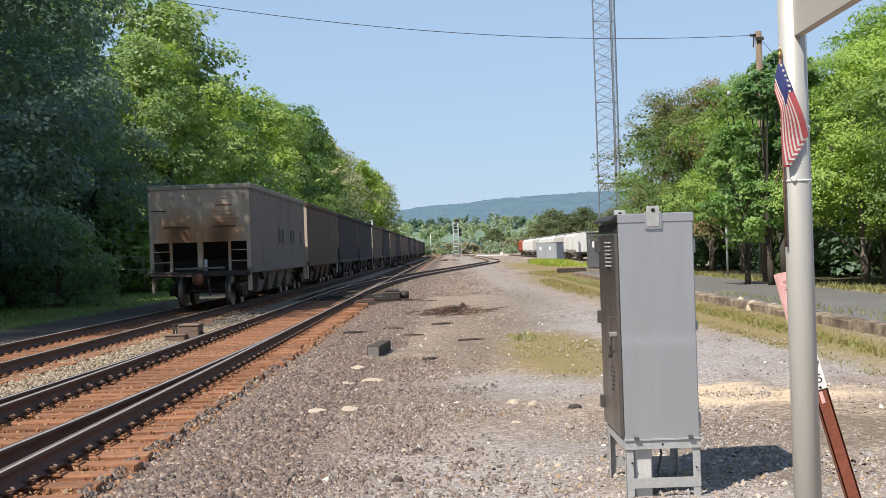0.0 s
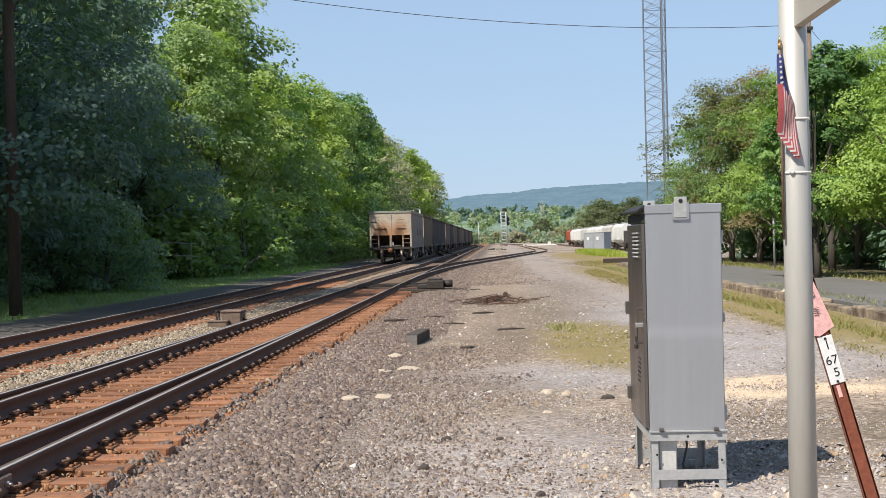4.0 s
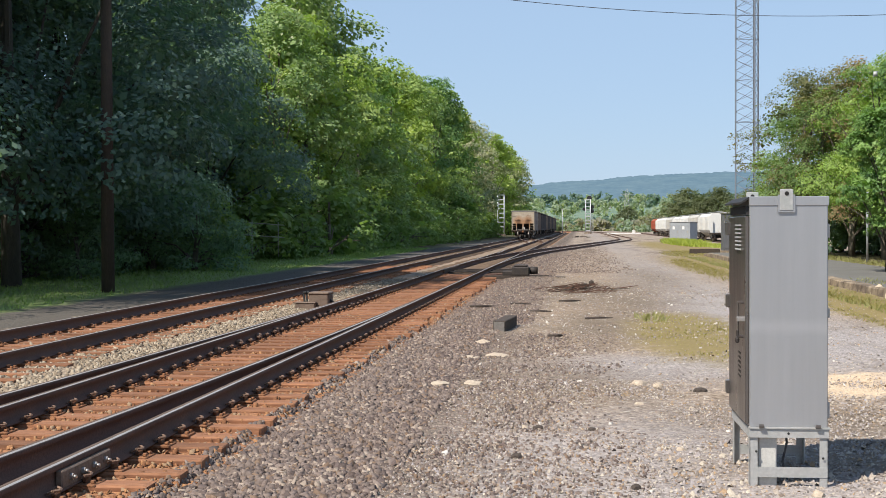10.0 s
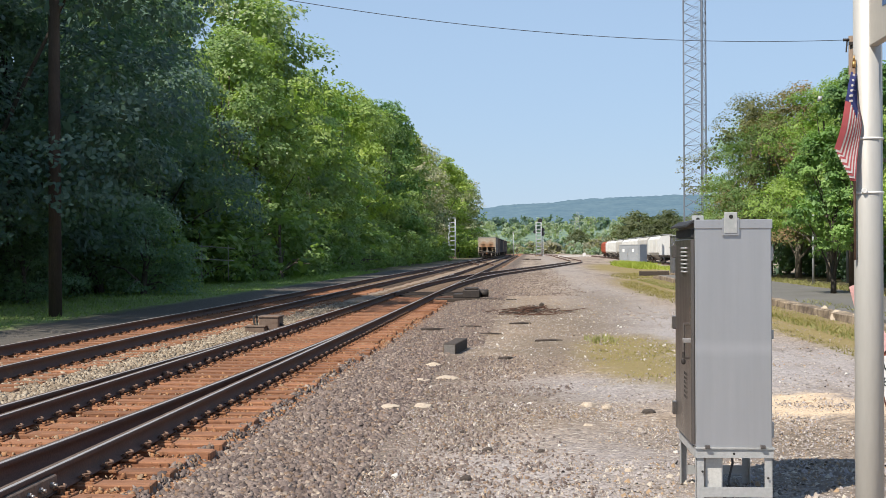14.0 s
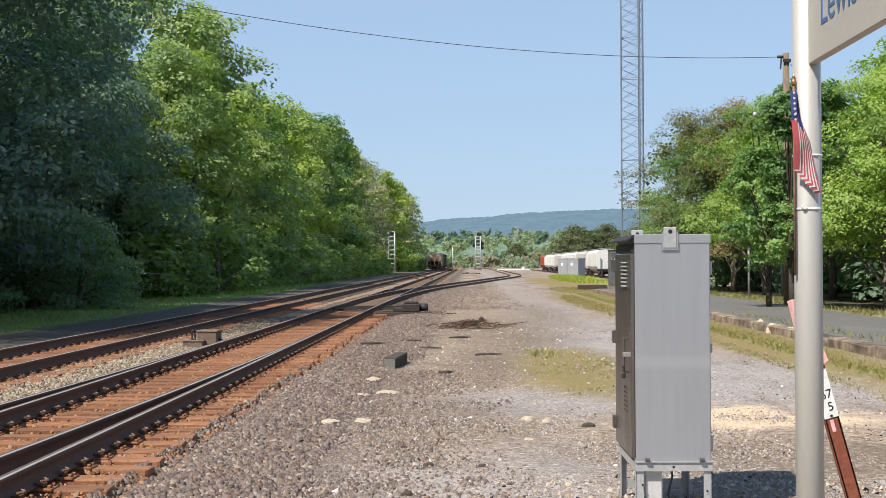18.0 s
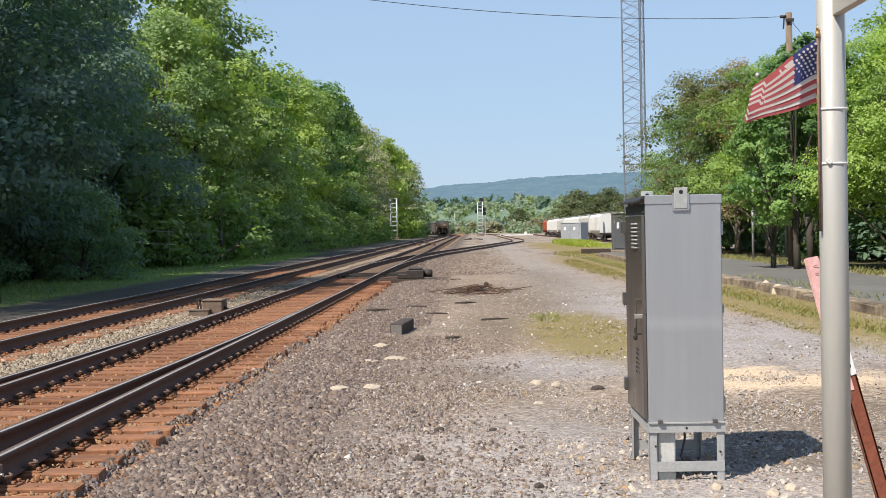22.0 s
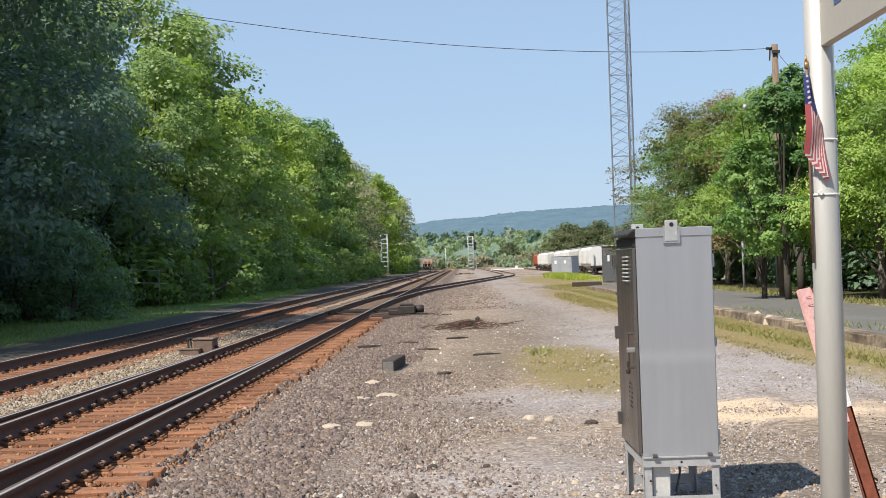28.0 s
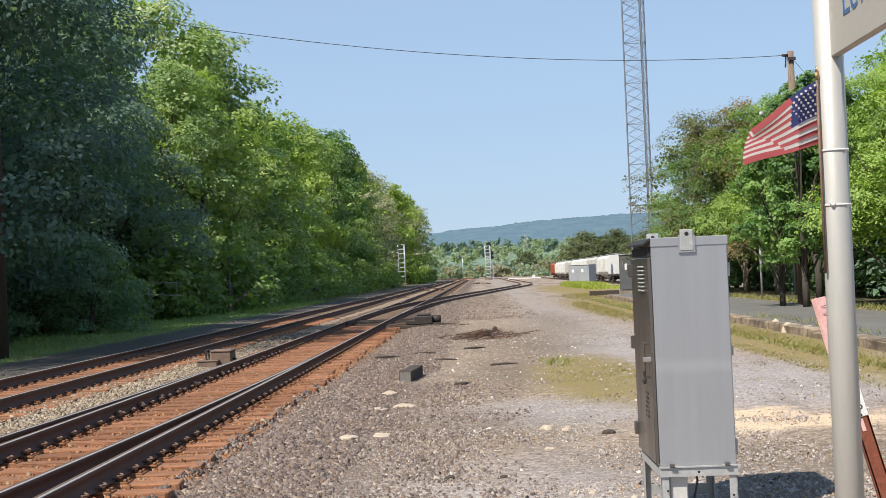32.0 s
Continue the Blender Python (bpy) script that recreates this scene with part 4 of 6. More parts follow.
def right_wood():
    rng = random.Random(9)
    for kind, x, y, h, lab in (
        ("right_mid", 11.4, 62, 8.0, GREEN), ("rusty", 12.3, 60, 8.9, "tree with brown-tipped young leaves"), ("rusty", 11.3, 66, 9.2, "tree with brown-tipped young leaves"), ("bright_b", 12.4, 54, 8.3, "bright yellow-green tree behind the platform"),
        ("right_mid", 14.2, 58, 9.0, GREEN), ("right_deep", 9.5, 38.0, 6.5, "full green tree in front of the wooden pole"), ("bright_b", 11.9, 36.8, 6.9, "bright yellow-green tree behind the platform"), ("right_deep", 9.1, 39.3, 5.2, "low full green tree beside the wooden pole"), ("right_deep", 11.6, 44.5, 8.0, GREEN), ("bright_b", 12.6, 37, 7.2, "bright yellow-green tree behind the platform"),
        ("right_mid", 13.2, 47, 8.0, GREEN), ("bright_b", 14.6, 41, 9.0, "bright yellow-green tree behind the platform"), ("right_mid", 12.2, 31, 7.0, GREEN), ("bright_b", 14.0, 33, 8.6, "bright yellow-green tree behind the platform"),
        ("back_mid", 17, 50, 9.5, GREEN), ("back_mid", 16.5, 62, 9.5, GREEN), ("back_mid", 16, 70, 9.0, GREEN), ("right_mid", 12, 70, 8.6, GREEN), ("bright_b", 13.0, 25, 7.5, "bright yellow-green tree behind the platform"), ("back_mid", 18, 36, 9, GREEN), ("back_dark", 22, 44, 11, DEEP), ("back_dark", 23, 56, 11, DEEP), ("back_dark", 21, 32, 10, DEEP), ("back_dark", 21, 66, 10, DEEP)):
        tree(kind, x, y, h, lab, rng.uniform(0, 360), 0.25, group="trees behind the platform")
    for x, y, h in ((14.4, 44, 3.2), (14.2, 38, 2.8), (14.6, 56, 3.2), (14.8, 62, 3.4), (15, 49, 4), (15.2, 34, 4), (14.5, 29, 4), (16, 53, 4.5), (17, 42, 5), (17, 50, 5), (17.5, 35, 5), (17.5, 60, 5), (18, 68, 5), (16, 26, 4), (13.8, 67, 3), (14.0, 71, 4), (16.5, 46, 4.6), (16.4, 38.5, 4.6), (16.2, 57, 4.6), (15.6, 65, 4.5), (19, 47, 6), (19, 54, 6), (19, 40, 6), (18.6, 63, 6)):
        tree("shrub_dark", x, y, h, "shaded shrub behind the platform", rng.uniform(0, 360), 0.25, "shrub", "undergrowth")
    # round trees past the sidings
    for x, y, h in ((28, 335, 11.8), (36, 338, 12.2), (44, 334, 11.6), (53, 340, 12), (63, 336, 12), (72, 345, 12)):
        tree("far_round", x, y, h, "round olive-green tree past the sidings", rng.uniform(0, 360), -0.3, group="trees past the sidings")


left_wood()
right_wood()


def blades(name, label, material, zones, seed):
    """zones: x0, x1, y0, y1, how many, height, width, tests by ellipse or none."""
    rng = np.random.default_rng(seed)
    V = []
    for x0, x1, y0, y1, n, hh, ww, z, round_ in zones:
        x, y = rng.uniform(x0, x1, n), rng.uniform(y0, y1, n)
        if round_:
            u = ((x - (x0 + x1) / 2) / ((x1 - x0) / 2)) ** 2 + ((y - (y0 + y1) / 2) / ((y1 - y0) / 2)) ** 2
            keep = u < rng.uniform(0.35, 1.05, n)
            x, y = x[keep], y[keep]
        m = len(x)
        h, an = hh * rng.uniform(0.35, 1.2, m), rng.uniform(0, 6.283, m)
        w = ww * rng.uniform(0.6, 1.3, m)
        dx, dy = np.cos(an), np.sin(an)
        lx, ly = rng.normal(0, 0.7, m) * h, rng.normal(0, 0.7, m) * h
        zz = np.full(m, z)
        V.append(np.stack([np.stack([x - dx * w, y - dy * w, zz], 1), np.stack([x + dx * w, y + dy * w, zz], 1), np.stack([x + lx, y + ly, zz + h], 1)], 1).reshape(-1, 3))
    V = np.concatenate(V)
    ob = new(name, raw_mesh(name, V, np.arange(len(V)), 3, material))
    return tagged(ob, label, "grass", kind="stuff")


blades("lawn_grass", "shaded mown green grass beside the tracks", GRASS["lawn"], [(-24, -11.4, 22, 72, 26000, 0.11, 0.016, -0.01, False), (-14.2, -11.4, 70, 98, 4000, 0.2, 0.03, -0.01, False)], 41)
blades("dry_grass", "dry olive grass patches on the gravel", GRASS["dry"], [(0.85, 2.7, 15.8, 24.8, 5000, 0.035, 0.010, -0.01, True), (4.9, 5.8, 15, 42, 7000, 0.05, 0.010, -0.01, False), (5.6, 6.42, 13, 44, 8000, 0.08, 0.010, 0.08, False), (4.0, 6.42, 34, 68, 9000, 0.05, 0.02, 0.0, True), (4.8, 9.4, 64, 90, 9000, 0.09, 0.025, -0.02, True)], 42)
blades("kerb_weeds", "green weeds along the platform kerb", GRASS["weed"], [(5.4, 6.42, 13, 66, 6000, 0.085, 0.014, 0.09, False), (10.0, 11.2, 25, 66, 3000, 0.16, 0.02, 0.26, False), (6.8, 7.4, 17, 34, 400, 0.1, 0.012, 0.29, False), (1.0, 1.6, 22.5, 24.5, 260, 0.12, 0.015, -0.01, True)], 43)
blades("tall_grass", "tall yellow-green grass before the relay house", GRASS["tall"], [(8.3, 11.4, 104, 146, 12000, 0.5, 0.045, -0.05, True), (10.0, 14, 92, 122, 5000, 0.25, 0.035, -0.05, True)], 44)


# ---------------- distance: hills, far scrub ----------------
def hazy(name, a, b, scale):
    n = Net(name)
    p = n.place()
    c = n.mix(n.ramp(n.noise(p, scale, 8, 0.75), 0.35, 0.65), a, b)
    crown = n.voronoi(p, 0.11)
    # shade between the tree crowns, painted as darker cell edges
    c = n.mix(n.math("MULTIPLY", n.ramp(crown, 0.1, 0.75), 0.22), c, tuple(x * 0.62 for x in a))
    return n.surface(c, 1.0, 0, n.bump(crown, 0.5, 1.5), 0.0)


# pale bluish tones: the distance haze is put into the colours
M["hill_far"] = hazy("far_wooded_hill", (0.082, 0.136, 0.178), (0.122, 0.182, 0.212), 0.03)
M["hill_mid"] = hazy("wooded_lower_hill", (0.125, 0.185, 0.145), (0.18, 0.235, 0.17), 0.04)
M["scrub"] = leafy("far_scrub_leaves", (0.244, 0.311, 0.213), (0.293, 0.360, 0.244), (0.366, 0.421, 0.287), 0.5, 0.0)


def ridge(name, label, y, depth, crest, xs, rough, material):
    """A long wooded ridge: slope up to a crest and a ragged tree line."""
    rows = 14
    verts = []
    for j in range(rows + 1):
        u = j / rows
        for x in xs:
            h = crest(x)
            z = h * (u ** 0.8) + rough * u * (0.25 + 0.75 * (u > 0.95)) * (noise.noise(Vector((x * 0.012, u * 9, 1))) + 0.7 * noise.noise(Vector((x * 0.06, u * 30, 5))) + 0.6 * noise.noise(Vector((x * 0.2, u * 50, 7))))
            verts.append((x, y + depth * u, z - 3))
    nx = len(xs)
    j, i = np.meshgrid(np.arange(rows), np.arange(nx - 1), indexing="ij")
    a = (j * nx + i).ravel()
    ob = new(name, raw_mesh(name, verts, np.stack([a, a + 1, a + nx + 1, a + nx], 1).ravel(), 4, material))
    tagged(ob, label, "hill", kind="structure")


def far_crest(x):
    return 92 + 0.045 * max(-600, min(600, x)) + 10 * math.sin(x / 160 + 0.6) + 7 * noise.noise(Vector((x * 0.004, 2, 0)))


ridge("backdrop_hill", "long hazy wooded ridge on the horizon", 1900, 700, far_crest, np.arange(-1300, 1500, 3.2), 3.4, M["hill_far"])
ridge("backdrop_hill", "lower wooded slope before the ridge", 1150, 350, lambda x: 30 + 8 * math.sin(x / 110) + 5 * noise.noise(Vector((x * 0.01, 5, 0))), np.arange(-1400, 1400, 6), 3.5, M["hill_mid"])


# far leaves, likewise paled in colour to stand for haze
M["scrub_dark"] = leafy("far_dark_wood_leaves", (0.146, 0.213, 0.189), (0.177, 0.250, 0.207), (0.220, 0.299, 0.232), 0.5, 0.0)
M["scrub_brown"] = leafy("far_hazed_olive_leaves", (0.276, 0.282, 0.198), (0.336, 0.330, 0.234), (0.408, 0.396, 0.288), 0.5, 0.0)


def far_bushes(name, label, seed, count, xs, ys, radii, lift, n, size, material):
    """Round bushes and trees, too many and too far to count. lift: the ground's height at y."""
    rng = np.random.default_rng(seed)
    rows = []
    for k in range(count):
        x, y = rng.uniform(*xs), rng.uniform(*ys)
        r = radii[0] + (radii[1] - radii[0]) * rng.random() ** 1.6
        for j in range(3):
            q = r * rng.uniform(0.55, 0.9)
            rows.append((x + rng.normal(0, r * 0.5), y + rng.normal(0, r * 0.4), lift(y) + r * (0.25 + 0.35 * j), q, 0, -0.5, 0.1))
    v, f = leaf_cloud(rng, rows, n, size, 0.4)
    tagged(new(name, raw_mesh(name, v, f, 4, material)), label, "bushes", kind="stuff")


def slope_rise(y):
    return 30 * max(0.0, (y - 1150) / 350) ** 0.8 - 3


def valley_rise(y):
    return (y - 560) * 0.012 - 0.5


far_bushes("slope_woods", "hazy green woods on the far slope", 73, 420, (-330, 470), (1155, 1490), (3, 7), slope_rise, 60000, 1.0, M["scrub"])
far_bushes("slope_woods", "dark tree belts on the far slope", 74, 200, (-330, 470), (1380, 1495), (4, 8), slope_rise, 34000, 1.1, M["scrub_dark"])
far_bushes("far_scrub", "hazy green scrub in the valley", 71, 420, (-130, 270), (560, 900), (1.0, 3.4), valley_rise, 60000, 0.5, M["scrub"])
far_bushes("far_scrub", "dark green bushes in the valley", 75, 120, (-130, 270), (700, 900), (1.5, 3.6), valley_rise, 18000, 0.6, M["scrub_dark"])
far_bushes("far_scrub", "hazy olive bushes in the valley", 76, 110, (-60, 60), (600, 760), (1.2, 4.2), valley_rise, 22000, 0.5, M["scrub_brown"])
tree("far_round", 24, 640, 12, "faded olive tree in the valley", 40, -0.3, group="trees past the sidings")


def far_houses():
    for x, y, w, h, d in ((12, 1400, 6, 2.6, 6), (22, 1420, 9, 2.6, 6), (44, 1445, 9, 2.4, 6), (62, 1400, 5, 2.4, 6), (86, 1430, 10, 2.4, 6), (33, 1380, 4, 2.4, 5)):
        z = 30 * ((y - 1150) / 350) ** 0.8 - 1.5
        t = thing("house", "small white house far off in the valley", "house", pose(x, y, z), group="houses in the valley")
        part("wall", boxed(-w / 2, w / 2, -d / 2, d / 2, -6, h), M["housewhite"], t)
        bm = bmesh.new()
        vs = [bm.verts.new(c) for c in ((-w / 2 - 0.5, -d / 2 - 0.5, h), (w / 2 + 0.5, -d / 2 - 0.5, h), (w / 2 + 0.5, d / 2 + 0.5, h), (-w / 2 - 0.5, d / 2 + 0.5, h), (-w / 2, 0, h + 3), (w / 2, 0, h + 3))]
        for f in ((0, 1, 5, 4), (2, 3, 4, 5), (1, 2, 5), (3, 0, 4), (3, 2, 1, 0)):
            bm.faces.new([vs[i] for i in f])
        part("roof", bm, M["houseroof"], t)
        for k in range(3):
            part("window", boxed(-w / 2 + w * (k + 0.7) / 3.4, -w / 2 + w * (k + 1.0) / 3.4, -d / 2 - 0.06, -d / 2 + 0.1, 2, 4), M["hole"], t)


far_houses()


# ---------------- signals, tower, relay houses, poles ----------------
def signal_mast(x, y, h, heads, label):
    s = thing("railway_signal", label, "railway signal", pose(x, y, 0), group="signal masts")
    part("base", boxed(-0.9, 0.9, -0.6, 0.6, -0.1, 0.35, bevel=0.05), M["concrete"], s)
    for dx in (-0.62, 0.62):
        for dy in (-0.35, 0.35):
            part("post", rodded((dx, dy, 0.3), (dx, dy, h), 0.10, 8), M["signalwhite"], s)
    n = int(h / 0.8)
    for k in range(1, n + 1):
        z = k * h / n - 0.03
        for dy in (-0.35, 0.35):
            part("rung", boxed(-0.62, 0.62, dy - 0.06, dy + 0.06, z - 0.08, z + 0.08), M["signalwhite"], s)
        if k % 3 == 0:
            part("walkway", boxed(-0.78, 0.78, -0.5, 0.7, z - 0.03, z + 0.03), M["signalwhite"], s)
    if heads:
        part("ladder_post", rodded((1.25, 0.1, 0.1), (1.25, 0.1, h * 0.62), 0.06, 6), M["signalwhite"], s)
        part("ladder_post", rodded((0.95, 0.1, 0.1), (0.95, 0.1, h * 0.62), 0.06, 6), M["signalwhite"], s)
        for k in range(10):
            z = 0.4 + k * h * 0.06
            part("rung", boxed(0.95, 1.25, 0.07, 0.13, z, z + 0.06), M["signalwhite"], s)
        for dx, z, r in ((0.35, h + 0.35, 0.62), (1.0, h * 0.66, 0.5), (1.0, h * 0.78, 0.5), (-0.95, h * 0.72, 0.4)):
            hd = part("signal_head", rodded((dx, -0.05, z), (dx, 0.12, z), r, 18), M["blackpaint"], s, "round black signal target")
            part("hood", rodded((dx, -0.35, z), (dx, -0.05, z), 0.16, 10), M["blackpaint"], hd)
    return s


signal_mast(-15.0, 249, 7.9, False, "silver ladder-like signal mast beside the wood")
signal_mast(2.2, 318, 8.4, True, "silver signal mast with round black heads")


def lattice_tower(x, y, w, h):
    t = thing("radio_tower", "tall slender galvanised lattice radio tower", "tower", pose(x, y, -0.2, 0, 0, 14))
    c = [Vector((w * 0.58 * math.cos(a), w * 0.58 * math.sin(a), 0)) for a in (math.pi / 6, 5 * math.pi / 6, -math.pi / 2)]
    for p in c:
        part("leg", rodded(p, p + Vector((0, 0, h)), 0.075, 6), M["galvtower"], t)
    step = 0.95
    k = 0
    while k * step < h - 0.1:
        z = k * step
        for i in range(3):
            a, b = c[i], c[(i + 1) % 3]
            if k % 4 == 0:
                part("girt", rodded(a + Vector((0, 0, z)), b + Vector((0, 0, z)), 0.024, 4), M["galvtower"], t)
            part("brace", rodded(b + Vector((0, 0, z)), a + Vector((0, 0, z + step)), 0.018, 4), M["galvtower"], t)
            part("brace", rodded(a + Vector((0, 0, z)), b + Vector((0, 0, z + step)), 0.022, 4), M["galvtower"], t)
        k += 1
    part("cable_run", rodded(c[2] * 0.8, c[2] * 0.8 + Vector((0, 0, h)), 0.05, 5), M["cable"], t)


lattice_tower(15.5, 120, 2.15, 42)


def relay_house(x, y, w, d, h, label, rz=0, mat="boxgrey"):
    t = thing("relay_house", label, "equipment cabinet", pose(x, y, 0, 0, 0, rz), group="line-side cabinets")
    part("footing", boxed(-w / 2 - 0.08, w / 2 + 0.08, -d / 2 - 0.08, d / 2 + 0.08, -0.5, 0.16, bevel=0.02), M["concrete"], t)
    part("body", boxed(-w / 2, w / 2, -d / 2, d / 2, 0.155, h, bevel=0.02), M[mat], t)
    part("roof", boxed(-w / 2 - 0.06, w / 2 + 0.06, -d / 2 - 0.06, d / 2 + 0.06, h, h + 0.07, bevel=0.02), M["galvframe"], t)
    for k in range(2):
        x0 = -w / 2 + w * (0.06 + 0.47 * k)
        dr = part("door", boxed(x0, x0 + w * 0.41, -d / 2 - 0.025, -d / 2 + 0.005, 0.28, h - 0.15, bevel=0.006), M[mat], t)
        part("handle", boxed(x0 + w * 0.33, x0 + w * 0.36, -d / 2 - 0.06, -d / 2 - 0.02, h * 0.45, h * 0.55), M["steel_bright"], dr)
        part("notice", boxed(x0 + w * 0.1, x0 + w * 0.2, -d / 2 - 0.032, -d / 2 - 0.02, h * 0.62, h * 0.78), M["whiteplate"], dr)
        part("hinge", boxed(x0 - 0.02, x0 + 0.03, -d / 2 - 0.04, -d / 2, h * 0.75, h * 0.82), M["steel_bright"], dr)
    return t


relay_house(12.1, 152, 2.55, 2.2, 2.15, "large grey metal relay house in tall grass", -27)
relay_house(9.55, 81.5, 1.4, 1.1, 2.45, "dark grey metal equipment cabinet on a concrete footing", 0, "boxdark")


def wood_pole(x, y, h, r, mat, label, crossarm=False):
    t = thing("utility_pole", label, "utility pole", pose(x, y, ground_height(x, y) - 0.05))
    bm = rodded((0, 0, 0), (0, 0, h), r, 14, r * 0.78)
    part("shaft", bm, mat, t)
    part("insulator", rodded((-r * 0.7, -0.02, h - 0.12), (-r - 0.14, -0.02, h - 0.12), 0.045, 8), M["blackiron"], t, "dark strain insulator")
    part("hook", rodded((-r - 0.02, -0.02, h - 0.12), (-r - 0.05, -0.02, h - 0.5), 0.025, 6), M["blackiron"], t)
    part("bracket", boxed(-r, r, -r - 0.03, -r + 0.02, h - 0.3, h - 0.2), M["blackiron"], t)
    return t


PR = (9.95, 40.4)
PL = (-12.12, 32.2)
wood_pole(*PR, 8.24, 0.125, M["polewood"], "weathered wooden utility pole behind the platform")
wood_pole(*PL, 9.6, 0.17, M["poledark"], "dark creosoted wooden utility pole standing in grass")


def wire(name, a, b, sag, r, label):
    pts = []
    for k in range(41):
        u = k / 40
        p = Vector(a).lerp(Vector(b), u)
        p.z -= sag * 4 * u * (1 - u)
        pts.append(p)
    bm = bmesh.new()
    along_, up = (Vector(b) - Vector(a)).normalized(), Vector((0, 0, 1))
    side = along_.cross(up).normalized()
    rings = [[bm.verts.new(p + side * r * math.cos(k * 1.2566) + up * r * math.sin(k * 1.2566)) for k in range(5)] for p in pts]
    for u, w in zip(rings, rings[1:]):
        for k in range(5):
            bm.faces.new((u[k], u[(k + 1) % 5], w[(k + 1) % 5], w[k]))
    return tagged(new(name, mesh_of(name, bm, M["cable"])), label, "cable")


wire("overhead_cable", (PL[0] + 0.2, PL[1], 9.25), (PR[0] - 0.24, PR[1], 8.07), 0.72, 0.010, "sagging black overhead cable between the poles")
wire("guy_wire", (PR[0] + 0.1, PR[1], 7.9), (PR[0] + 4.0, PR[1] + 3, 4.6), 0.05, 0.008, "thin guy wire running down from the pole")
tagged(new("metal_post", mesh_of("metal_post", rodded((10.5, 48.5, 0.2), (10.5, 48.5, 2.9), 0.045, 8), M["boxgrey"])), "thin grey metal post behind the platform", "post")


def light_pole():
    t = thing("light_pole", "thin pale light pole beside the far tracks", "pole", pose(-4.2, 330, -0.1))
    part("shaft", rodded((0, 0, 0), (0, 0, 6.2), 0.10, 8, 0.06), M["signalwhite"], t)
    part("lamp_head", boxed(-0.25, 0.25, -0.15, 0.15, 6.15, 6.35, bevel=0.03), M["galvframe"], t)
    b = thing("equipment_box", "small white equipment box beside the far tracks", "equipment box", pose(12.6, 300, -0.1))
    part("body", boxed(-0.35, 0.35, -0.3, 0.3, 0.1, 0.95, bevel=0.03), M["whiteplate"], b)
    part("legs", boxed(-0.4, 0.4, -0.3, 0.3, 0, 0.12), M["concrete"], b)
    p = thing("pylon", "faint steel lattice pylon in the valley", "pylon", pose(33, 900, 6))
    for sx, sy in ((-1, -1), (1, -1), (1, 1), (-1, 1)):
        part("leg", rodded((sx * 2.6, sy * 2.6, 0), (sx * 0.5, sy * 0.5, 22), 0.09, 5), M["galvframe"], p)
    for k in range(6):
        z, w, w2 = k * 3.4, 2.6 - 0.33 * k, 2.6 - 0.33 * (k + 1)
        for d in (-1, 1):
            part("brace", rodded((-w * d, -w, z), (w2 * d, -w2, z + 3.4), 0.05, 4), M["galvframe"], p)
    for z in (15, 18, 21):
        part("crossarm", boxed(-4.5, 4.5, -0.15, 0.15, z, z + 0.14), M["galvframe"], p)


light_pole()


def street_lamp():
    t = thing("street_lamp", "small street lamp head among the trees", "street lamp", pose(12.6, 52, 0.25))
    part("pole", rodded((0, 0, 0), (0, 0, 7.35), 0.06, 8), M["galvtower"], t)
    part("arm", rodded((0, 0, 7.3), (-1.1, -0.2, 7.42), 0.02, 6), M["galvtower"], t)
    part("lamp_head", rodded((-1.1, -0.2, 7.24), (-1.1, -0.2, 7.42), 0.10, 10, 0.07), M["galvframe"], t)


street_lamp()


def fence():
    t = thing("fence", "pale pipe fence half hidden by shrubs", "fence", pose(-17.0, 60.5, 0.25, 0, 0, 10))
    for k in range(5):
        part("post", rodded((-2.4 + k * 1.25, 0, 0), (-2.4 + k * 1.25, 0, 2.1 - 0.1 * k), 0.02, 8), M["fence"], t)
    for z in (1.35, 1.95):
        part("rail", rodded((-2.6, 0, z), (2.9, 0, z - 0.42), 0.022, 8), M["fence"], t)


fence()

# ---------------- parked freight cars ----------------
def paint(name, a, b, rust, amount):
    return worn(name, a, b, 0.6, 0.82, 0.0, 0.15, 20, rust, amount, stretch=(1, 1, 0.35), spec=0.12)


M["carwhite"] = paint("white_car_paint", (0.66, 0.66, 0.63), (0.55, 0.55, 0.52), (0.42, 0.36, 0.28), (0.6, 0.75))
M["cargrey"] = paint("grey_car_paint", (0.44, 0.43, 0.40), (0.52, 0.51, 0.48), (0.33, 0.28, 0.21), (0.55, 0.75))
M["carred"] = paint("oxide_red_car_paint", (0.36, 0.10, 0.055), (0.28, 0.075, 0.045), (0.18, 0.06, 0.04), (0.6, 0.8))


def wheelset(truck, y, rail_z=0.0):
    for s in (-1, 1):
        bm = rodded((s * 0.70, y, 0.46 + rail_z), (s * 0.83, y, 0.46 + rail_z), 0.46, 20)
        rod(bm, (s * 0.66, y, 0.46 + rail_z), (s * 0.70, y, 0.46 + rail_z), 0.49, 20)
        part("wheel", bm, M["wheel"], truck, "steel wheel with a bright tread")
    part("axle", rodded((-0.95, y, 0.46 + rail_z), (0.95, y, 0.46 + rail_z), 0.08, 8), M["blackiron"], truck)


M["wheel"] = worn("worn_wheel_steel", (0.26, 0.225, 0.20), (0.40, 0.36, 0.33), 4, 0.4, 0.7, 0.2, 40)


